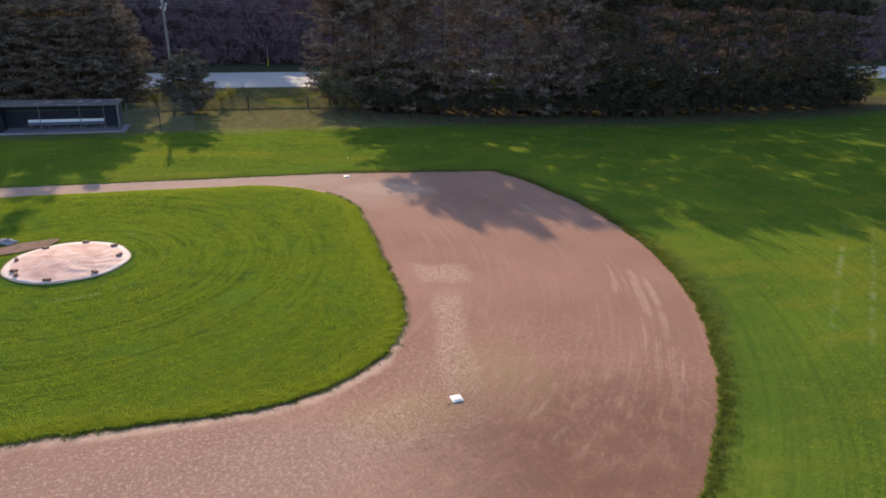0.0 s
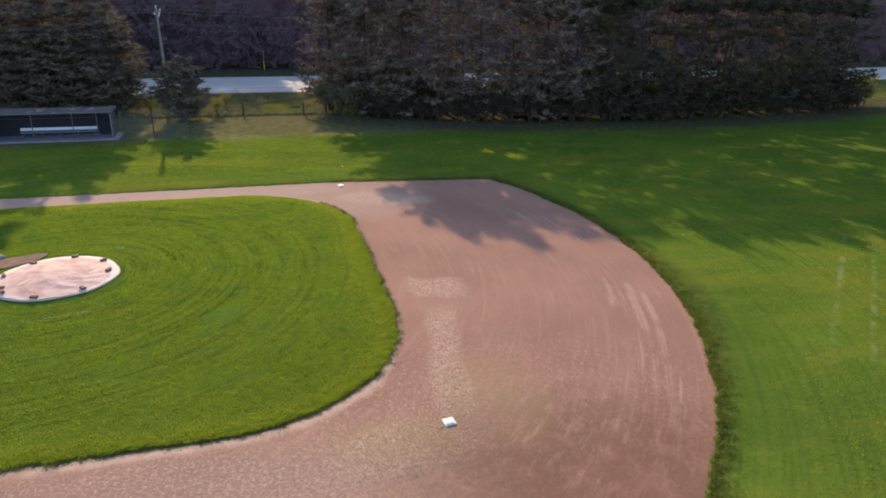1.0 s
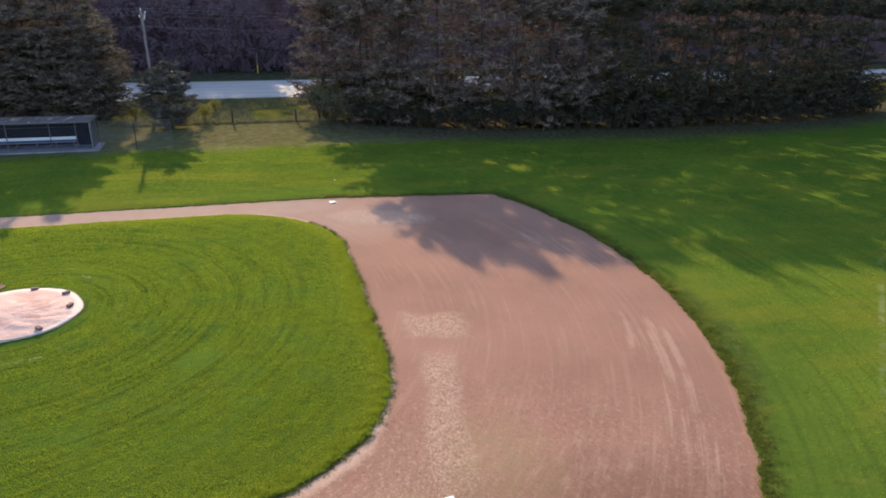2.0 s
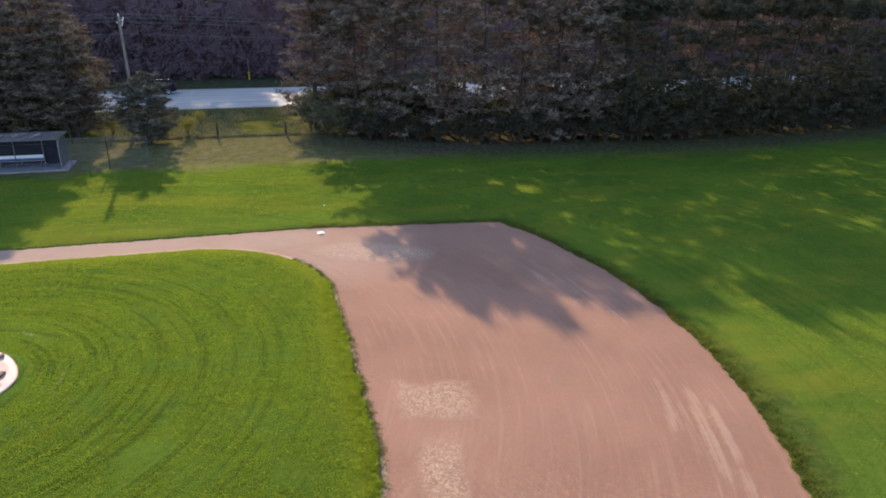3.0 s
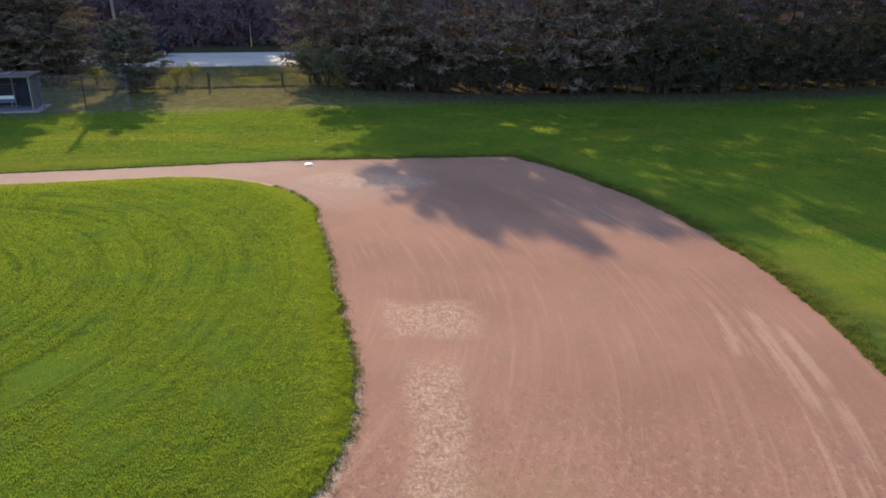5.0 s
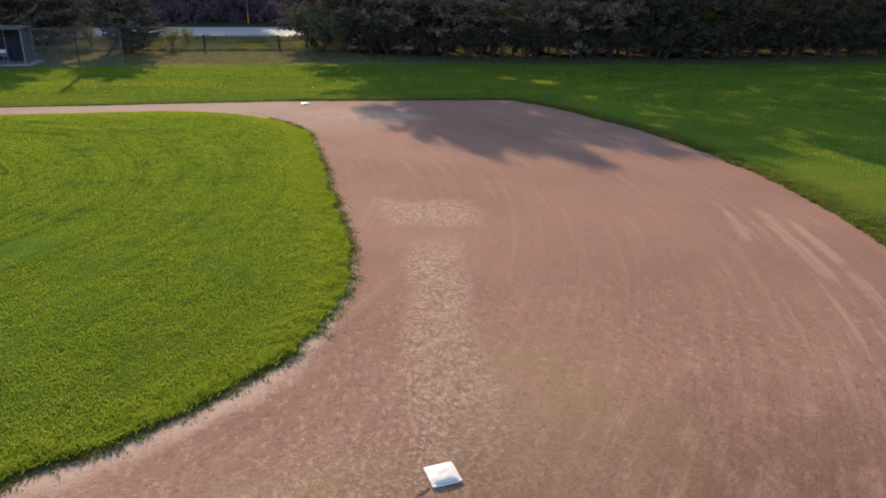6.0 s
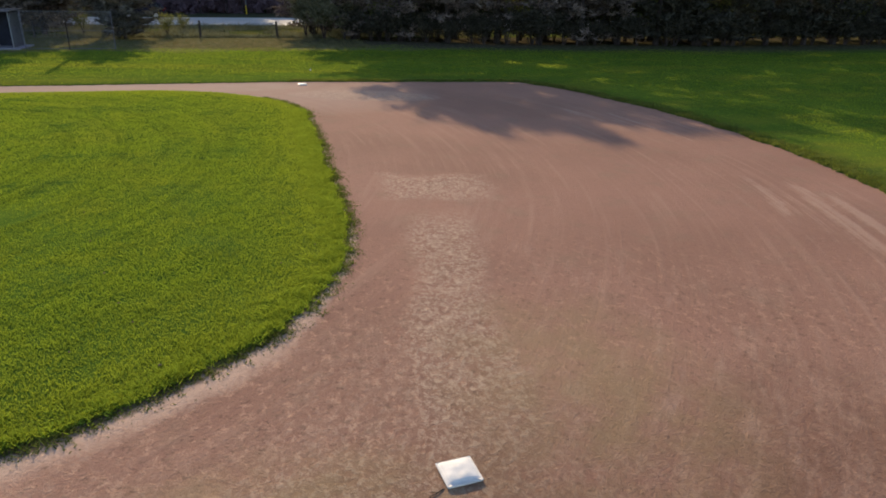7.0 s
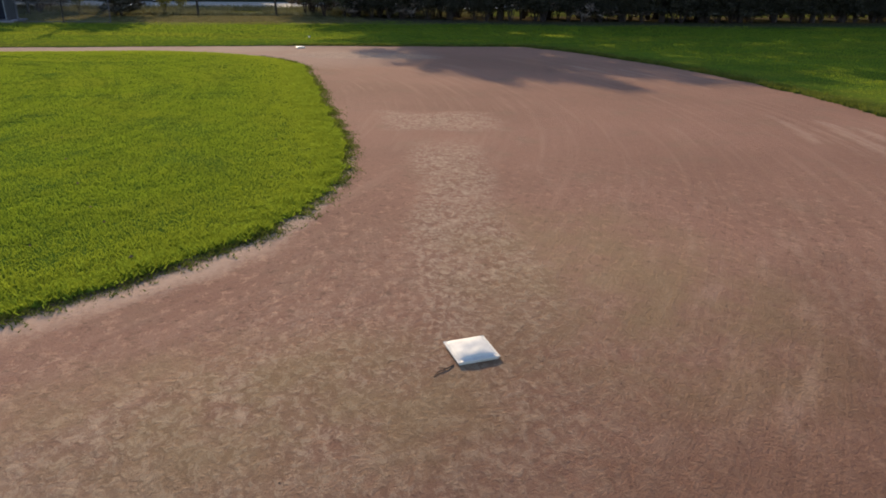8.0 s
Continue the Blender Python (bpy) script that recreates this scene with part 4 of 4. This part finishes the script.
def base_bag(m, label):
    """A stuffed canvas bag: bulging top, rounded rim and piping."""
    n, half, thick = 14, 0.180, 0.066
    verts, faces = [], []
    for side in (1, 0):
        for i in range(n + 1):
            for j in range(n + 1):
                u, v = 2 * i / n - 1, 2 * j / n - 1
                e = max(abs(u), abs(v))
                x, y = u * half, v * half
                if side:
                    bulge = (1 - u ** 4) * (1 - v ** 4)
                    z = thick * (0.62 + 0.38 * bulge) + 0.006 * wave(u, v, 2.2, 3)
                    if e == 1:
                        z, x, y = thick * 0.42, x * 1.03, y * 1.03
                else:
                    z = 0.0
                    x, y = x * 0.985, y * 0.985
                verts.append((x, y, z))
    k = (n + 1) ** 2
    for i in range(n):
        for j in range(n):
            q = i * (n + 1) + j
            faces.append((q, q + n + 1, q + n + 2, q + 1))
            faces.append((k + q, k + q + 1, k + q + n + 2, k + q + n + 1))
    rim = [i * (n + 1) for i in range(n)] + [n * (n + 1) + j for j in range(n)] + [i * (n + 1) + n for i in range(n, 0, -1)] + list(range(n, 0, -1))
    for p, q in zip(rim, rim[1:] + rim[:1]):
        faces.append((p, q, k + q, k + p))
    bag = thing("base", m, label, "base", "bases of the diamond")
    part("cushion", mesh_of("cushion", verts, faces, CANVAS, True), None, bag)
    part("piping", tubed_loop(half * 1.03, thick * 0.42), CANVAS, bag, "stitched canvas piping")
    return bag


base_bag(FIELD @ pose(-0.009, -0.006, 0.0, 0, 0, 5.5), "white canvas base on the reddish infield dirt")
base_bag(FIELD @ pose(BASE + 0.1, 0.0, 0.0, 0, 0, 8), "white canvas base beside the foul-line path")
twig = thing("twig", FIELD @ pose(-0.19, 0.20, 0.006), "thin dark twig lying beside the white base", "twig")
stem = bmesh.new()
for p, q, r in (((0, 0, 0), (-0.05, 0.07, 0.006), 0.006), ((-0.05, 0.07, 0.006), (-0.08, 0.15, 0.004), 0.005), ((-0.08, 0.15, 0.004), (-0.14, 0.20, 0.0), 0.004)):
    tube(stem, p, q, r, r * 0.8, 6)
part("stem", stem, POSTWOOD, twig)
part("shoot", tubed((-0.05, 0.07, 0.006), (-0.02, 0.13, 0.002), 0.004, 0.002, 5), POSTWOOD, twig)
ball = bmesh.new()
bmesh.ops.create_icosphere(ball, subdivisions=3, radius=0.045)
ball_ob = thing("ball", pose(-7.4, 50.2, 0.095), "small white ball lying on the mown grass", "ball")
part("cover", ball, CANVAS, ball_ob)


def cover_height(x, y):
    """The cover hangs over the mound and is drawn into folds between the weights."""
    d, th = math.hypot(x, y), math.atan2(y, x)
    lift = mound_height(x + MOUND[0], y + MOUND[1])
    folds = 0.022 * math.sin(th * 9 + 2.5 * math.sin(d * 2)) * min(1, d / 1.6) + 0.03 * wave(x, y, 1.1, 6) + 0.014 * wave(x, y, 4.0, 2)
    return 0.06 + lift + abs(folds) * (1 if d < 2.45 else 0.3)


verts, faces, segs = [(0, 0, cover_height(0, 0))], [], 96
for k in range(1, 27):
    for i in range(segs):
        r, th = 2.66 * k / 26, 2 * math.pi * i / segs
        r *= 1 + (0.012 * math.sin(th * 7) if k > 20 else 0)
        x, y = r * math.cos(th) * (0.92 if math.cos(th) < 0 else 1.0), r * math.sin(th)
        verts.append((x, y, cover_height(x, y)))
for i in range(segs):
    faces.append((0, 1 + i, 1 + (i + 1) % segs))
    for k in range(25):
        p, q = 1 + k * segs + i, 1 + k * segs + (i + 1) % segs
        faces.append((p, p + segs, q + segs, q))
for i in range(segs):
    th = 2 * math.pi * i / segs
    verts.append((2.68 * math.cos(th) * (0.92 if math.cos(th) < 0 else 1.0), 2.68 * math.sin(th), 0.03))
for i in range(segs):
    p, q = 1 + 25 * segs + i, 1 + 25 * segs + (i + 1) % segs
    faces.append((p, 1 + 26 * segs + i, 1 + 26 * segs + (i + 1) % segs, q))
cover = thing("mound_cover", FIELD @ pose(*MOUND, 0), "pale pinkish round tarpaulin stretched over the pitcher's mound", "tarpaulin")
part("tarp", mesh_of("tarp", verts, faces, TARP, True), None, cover)
hem = bmesh.new()
for i in range(segs):
    p, q = verts[1 + 25 * segs + i], verts[1 + 25 * segs + (i + 1) % segs]
    tube(hem, p, q, 0.018, 0.018, 6)
part("hem", hem, HEM, cover, "paler stitched rope hem")


def weight(a, b, turn, label="dark brick holding down the mound cover"):
    z = cover_height(a - MOUND[0], b - MOUND[1])
    w = thing("brick", FIELD @ pose(a, b, z - 0.005, 0, 0, turn), label, "brick", "weights on the mound cover")
    bm = boxed(-0.15, 0.15, -0.08, 0.08, 0.0, 0.10, 0.012)
    part("block", bm, WEIGHT, w)


for a, b, turn in ((15.2, 16.9, 20), (16.5, 16.0, 60), (17.0, 14.3, 95), (16.3, 12.9, 130), (14.9, 12.45, 160), (12.95, 13.15, 40), (12.4, 14.95, 80), (13.3, 16.4, 20), (13.75, 16.6, 75)):
    weight(a, b, turn)

# scraped earth and a crumpled sheet behind the mound
patch = bmesh.new()
bmesh.ops.create_circle(patch, cap_ends=True, segments=40, radius=1.0)
for v in patch.verts:
    k = 1 + 0.18 * wave(v.co.x, v.co.y, 1.5, 4)
    v.co = (v.co.x * 0.6 * k, v.co.y * 1.7 * k, 0)
bare = part("bare_earth", patch, EARTH, None)
bare.matrix_basis = FIELD @ pose(17.1, 17.2, 0.075, 0, 0, 28)
tagged(bare, "bare brown earth beside the mound cover", "dirt", kind="structure")
heap = []
for i in range(13):
    for j in range(9):
        u, v = i / 12 * 2 - 1, j / 8 * 2 - 1
        k = max(0, 1 - u * u) * max(0, 1 - v * v)
        heap.append((u * 0.5, v * 0.3, 0.02 + k ** 0.5 * (0.14 + 0.10 * wave(u, v, 3.1, 5)) + 0.03 * wave(u, v, 6, 1)))
sheet = thing("crumpled_sheet", FIELD @ pose(18.0, 18.15, 0.06, 0, 0, 60), "crumpled grey-white plastic sheet beside the mound", "sheet")
part("folds", mesh_of("folds", heap, [(i * 9 + j, i * 9 + 9 + j, i * 9 + 10 + j, i * 9 + j + 1) for i in range(12) for j in range(8)], CONCRETE), None, sheet)


def crumbs(name, count, keep, area, size, material, label, category, seed, z=0.004):
    """Small angular bits that lie about."""
    rng = np.random.default_rng(seed)
    tri = []
    while len(tri) < count * 4:
        a, b = rng.uniform(area[0], area[1]), rng.uniform(area[2], area[3])
        if not keep(a, b):
            continue
        r = size * rng.uniform(0.5, 1.5)
        p = [np.array((a, b, z)) + r * np.array((math.cos(t), math.sin(t), 0)) * rng.uniform(0.6, 1.2) for t in rng.uniform(0, 0.8) + np.array((0, 2.1, 4.2))]
        top = np.array((a, b, z + r * rng.uniform(0.5, 0.9)))
        tri += [(p[0], p[1], top), (p[1], p[2], top), (p[2], p[0], top), (p[2], p[1], p[0])]
    ob = new(name, tris_of(name, np.array(tri), material))
    ob.matrix_basis = FIELD
    return tagged(ob, label, category, kind="stuff")


crumbs("loose_stones", 260, lambda a, b: 0.3 < turf_gap(a, b) and skin_gap(a, b) < -0.3, (-6, 8, -8, 9), 0.009, EARTH, "small loose stones and clods on the infield dirt", "stones", 61)
crumbs("dry_leaves", 30, lambda a, b: turf_gap(a, b) < -0.3, (1, 12, 0, 12), 0.022, EARTH, "a few tan dry leaves on the infield grass", "leaves", 63, 0.05)


# ---------------------------------------------------------------- chain-link work
def link_mesh(length, height, pitch=0.11, r=0.0035):
    """Crossing wires of a chain-link panel in the local x-z plane."""
    out = []
    for sign in (1, -1):
        s = -height
        while s < length:
            x0, z0, x1, z1 = s, 0.0, s + height, height
            if x0 < 0:
                z0, x0 = -x0, 0.0
            if x1 > length:
                z1, x1 = z1 - (x1 - length), length
            if sign < 0:
                x0, x1 = length - x0, length - x1
            if z1 - z0 > 0.05:
                out += limb_tube(np.array((x0, 0.003 * sign, z0)), np.array((x1, 0.003 * sign, z1)), r, r, 3)
            s += pitch
    return tris_of("chain_link", np.array(out), WIRE)


def chain_fence():
    f = thing("chain_link_fence", FIELD @ pose(44.95, 11.1, 0.02, 0, 0, 90), "grey chain-link fence beside the dugout", "fence")
    for x in (0.0, 2.75, 5.3):
        part("post", tubed((x, 0, -0.1), (x, 0, 2.42), 0.026 if x != 2.75 else 0.04), PAINTED if x != 2.75 else POSTWOOD, f)
    for z in (0.08, 1.2, 2.36):
        part("rail", tubed((0, 0, z), (5.3, 0, z), 0.014), WIRE, f)
    part("chain_link", link_mesh(5.3, 2.35), None, f)


chain_fence()


def dugout():
    """A long shed open to the field: slab, posts, roof, dark back wall, bench and mesh ends. Local x runs along it, y to the back."""
    d = thing("dugout", FIELD @ pose(44.85, 26.7, 0.0, 0, 0, -90), "long open dugout with flat grey roof and dark back wall", "dugout")
    # x = 26.7 - b, y = a - 44.85
    part("slab", boxed(-0.2, 10.0, 0.0, 2.95, -0.1, 0.13, 0.02), CONCRETE, d, "pale concrete slab")
    for x in (0.4, 3.3, 6.4, 8.3, 9.5):
        part("post", boxed(x - 0.035, x + 0.035, 1.12, 1.19, 0.12, 2.33, 0.008), PAINTED, d)
        part("back_post", boxed(x - 0.035, x + 0.035, 2.42, 2.51, 0.12, 2.33, 0.008), PAINTED, d)
    roof = bmesh.new()
    box(roof, 0.0, 9.72, 0.0, 2.75, -0.04, 0.05, 0.01)
    r = part("roof", roof, ROOFING, d, "weathered grey sheet roof")
    for i in range(16):
        part("rib", boxed(0.06 + i * 0.63, 0.12 + i * 0.63, 0.02, 2.73, 0.048, 0.075, 0.004), ROOFING, r)
    r.matrix_basis = pose(0, 0.1, 2.36, 0.4)
    part("fascia", boxed(-0.02, 9.74, 0.04, 0.09, 2.33, 2.42, 0.008), PAINTED, d, "thin grey metal fascia")
    for i in range(12):
        part("board", boxed(0.35, 9.55, 2.37, 2.41, 0.16 + i * 0.178, 0.33 + i * 0.178, 0.006), WALLPAINT, d)
    part("end_wall", boxed(0.36, 0.40, 0.45, 2.4, 0.13, 2.3, 0.006), WALLPAINT, d)
    for y in (0.38, 2.46):
        part("end_post", tubed((9.53, y, 0.12), (9.53, y, 2.3), 0.03), STEEL, d, "pale steel end post")
    part("brace", tubed((9.53, 0.42, 1.75), (9.53, 0.95, 2.24), 0.02), STEEL, d, "pale diagonal brace")
    part("partition", boxed(8.25, 9.46, 2.2, 2.24, 0.13, 2.1, 0.006), WALLPAINT, d, "dark panel")
    for z in (0.25, 1.3, 2.2):
        part("end_rail", tubed((9.53, 0.38, z), (9.53, 2.46, z), 0.022), PAINTED, d)
    mesh = part("end_mesh", link_mesh(2.05, 2.1, 0.06, 0.008), None, d, "grey chain-link end panel")
    mesh.matrix_basis = pose(9.53, 0.4, 0.15, 0, 0, 90)
    part("back_rail", tubed((0.4, 2.33, 1.62), (8.2, 2.33, 1.62), 0.02), PAINTED, d)
    # the bench stands in it
    b = thing("bench", FIELD @ pose(44.85, 26.7, 0.13, 0, 0, -90), "long white-topped bench inside the dugout", "bench")
    part("back_plank", boxed(2.2, 8.1, 1.80, 1.84, 0.58, 0.80, 0.008), BENCHPAINT, b)
    part("lower_plank", boxed(2.2, 8.1, 1.80, 1.84, 0.47, 0.575, 0.008), BLUEPAINT, b, "blue painted lower plank")
    part("seat_plank", boxed(2.2, 8.1, 1.50, 1.78, 0.40, 0.43, 0.008), STEEL, b, "dull grey seat plank")
    for x in (2.4, 3.8, 5.2, 6.6, 7.9):
        part("leg", boxed(x - 0.03, x + 0.03, 1.58, 1.74, 0.0, 0.40, 0.006), PAINTED, b)
        part("back_support", boxed(x - 0.03, x + 0.03, 1.842, 1.88, 0.3, 0.74, 0.006), PAINTED, b)


dugout()


# ---------------------------------------------------------------- old post fence, pole, marker, car
def wood_post(m, h):
    p = thing("fence_post", m, "short dark weathered wooden fence post in rough grass", "post", "old fence posts")
    bm = bmesh.new()
    tube(bm, (0, 0, -0.2), (0.02, 0, h), 0.10, 0.085, 9)
    bmesh.ops.bevel(bm, geom=[e for e in bm.edges if e.verts[0].co.z > h - 0.1 and e.verts[1].co.z > h - 0.1], offset=0.02, segments=2, affect="EDGES")
    part("shaft", bm, POSTWOOD, p)
    for z in (0.45, 0.95):
        part("staple", tubed((-0.03, -0.1, z), (0.03, -0.1, z), 0.006, None, 5), CABLE, p)
    return p


for i, b in enumerate((0.5, 6.5, 12.5, 18.5, 24.5)):
    wood_post(FIELD @ pose(54.65, b, 0.02, 1.5 * (i % 3 - 1), 0, 30 * i), 1.28 + 0.05 * (i % 2))
fence_wire = thing("wire_strands", FIELD @ pose(54.55, 0.5, 0.02), "thin rusty wire strands between the old posts", "wire")
for z in (0.45, 0.95):
    for i in range(4):
        part("strand", tubed((0, i * 6.0, z), (0, i * 6.0 + 6, z), 0.005, None, 4), CABLE, fence_wire)


def sagging(points, r):
    bm = bmesh.new()
    for p, q in points:
        p, q = Vector(p), Vector(q)
        last = p
        for k in range(1, 17):
            t = k / 16
            c = p.lerp(q, t) - Vector((0, 0, 4 * t * (1 - t) * (q - p).length * 0.012))
            tube(bm, last, c, r, r, 5)
            last = c
    return bm


def utility_pole():
    at = pose(-29.2, 73.6, 0.0, 0, 0, 16.5)
    p = thing("utility_pole", at @ pose(0, 0, 0, 0, -1.2), "weathered grey wooden utility pole with white insulators", "utility pole")
    part("shaft", tubed((0, 0, -0.3), (0, 0, 10.1), 0.17, 0.12, 12), POLEWOOD, p)
    part("bracket", boxed(-0.06, 0.42, -0.04, 0.04, 9.72, 9.80, 0.01), STEEL, p)
    for x, z in ((0.0, 10.1), (0.36, 9.8), (-0.2, 9.45)):
        ins = bmesh.new()
        tube(ins, (x, 0, z), (x, 0, z + 0.10), 0.035, 0.035)
        tube(ins, (x, 0, z + 0.08), (x, 0, z + 0.13), 0.075, 0.06)
        tube(ins, (x, 0, z + 0.13), (x, 0, z + 0.22), 0.05, 0.03)
        part("insulator", ins, PORCELAIN, p, "white porcelain insulator")
    part("switch", tubed((0.18, -0.08, 9.25), (0.30, -0.08, 9.68), 0.05), PORCELAIN, p, "pale cut-out switch")
    for x, y, z in ((0.0, 0, 10.3), (0.36, 0, 10.0), (-0.2, 0, 9.65), (0.0, -0.1, 8.6)):
        w = thing("overhead_wire", at, "thin dark overhead wire sagging from the pole", "wire", "overhead wires")
        part("cable", sagging((((x, y, z), (x + 62, y, z + 0.3)), ((x - 62, y, z + 0.3), (x, y, z))), 0.012), WIRE, w)


utility_pole()
marker = thing("marker_post", ROAD @ pose(7.0, 23.2, 0.0), "slim grey marker post with a yellow lower sleeve", "marker post")
part("rod", tubed((0, 0, -0.2), (0, 0, 3.0), 0.04), STEEL, marker)
part("sleeve", tubed((0, 0, 0.03), (0, 0, 1.2), 0.075, 0.065), YELLOWPAINT, marker, "yellow plastic sleeve")


def car(m):
    """A dark estate-like off-roader; its front looks along -x."""
    c = thing("car", m, "dark navy sport utility car standing on the road", "car")
    prof = [(-2.35, 0.42), (-2.38, 0.70), (-2.25, 0.92), (-1.25, 1.04), (-0.55, 1.62), (0.2, 1.72), (1.75, 1.68), (2.2, 1.12), (2.32, 0.95), (2.34, 0.45), (1.9, 0.34), (-1.95, 0.34)]
    bm = bmesh.new()
    left = [bm.verts.new((x, -0.92 + (0.16 if z > 1.1 else 0.0), z)) for x, z in prof]
    right = [bm.verts.new((x, 0.92 - (0.16 if z > 1.1 else 0.0), z)) for x, z in prof]
    bm.faces.new(left)
    bm.faces.new(right[::-1])
    for i in range(len(prof)):
        j = (i + 1) % len(prof)
        bm.faces.new((left[j], left[i], right[i], right[j]))
    bmesh.ops.recalc_face_normals(bm, faces=bm.faces)
    bmesh.ops.bevel(bm, geom=list(bm.edges), offset=0.05, segments=2, affect="EDGES")
    body = part("body", bm, CARPAINT, c)
    for y in (-0.905, 0.905):
        s = -1 if y < 0 else 1
        for x0, x1, x2, x3 in ((-0.98, -0.42, 0.30, 0.34), (0.42, 0.42, 1.15, 1.22), (1.30, 1.26, 1.62, 1.92)):
            g = bmesh.new()
            vs = [g.verts.new(q) for q in ((x0, 0.83 * s, 1.13), (x1, 0.772 * s, 1.55), (x2, 0.772 * s, 1.58), (x3, 0.83 * s, 1.14))]
            g.faces.new(vs)
            bmesh.ops.solidify(g, geom=g.faces[:], thickness=0.02)
            part("side_window", g, GLASSDARK, body)
        part("mirror", boxed(-0.95, -0.80, y - 0.10 if s < 0 else y - 0.02, y + 0.02 if s < 0 else y + 0.10, 1.10, 1.26, 0.02), CARPAINT, c)
        part("headlight", boxed(-2.37, -2.15, y - 0.12 if s > 0 else y - 0.02, y + 0.02 if s > 0 else y + 0.12, 0.72, 0.86, 0.02), LAMPWHITE, c)
        part("tail_light", boxed(2.18, 2.34, y - 0.12 if s > 0 else y - 0.02, y + 0.02 if s > 0 else y + 0.12, 0.85, 1.12, 0.02), LAMPRED, c)
        part("sill", boxed(-1.0, 1.05, y - 0.04, y + 0.04, 0.30, 0.40, 0.015), RUBBER, c)
        part("roof_rail", tubed((-0.2, y * 0.78, 1.76), (1.6, y * 0.78, 1.73), 0.02), RUBBER, c)
        for x in (-1.45, 1.40):
            w = thing("wheel", pose(x, y * 0.94, 0.36), "", "")
            w.parent = c
            part("tyre", tubed((0, -0.11, 0), (0, 0.11, 0), 0.36, None, 26), RUBBER, w)
            rim = bmesh.new()
            tube(rim, (0, -0.118, 0), (0, 0.118, 0), 0.235, 0.235, 20)
            part("rim", rim, ALLOY, w, "pale alloy rim")
    return c


car(ROAD @ pose(-4.2, 11.6, 0.098, 0, 0, 0))
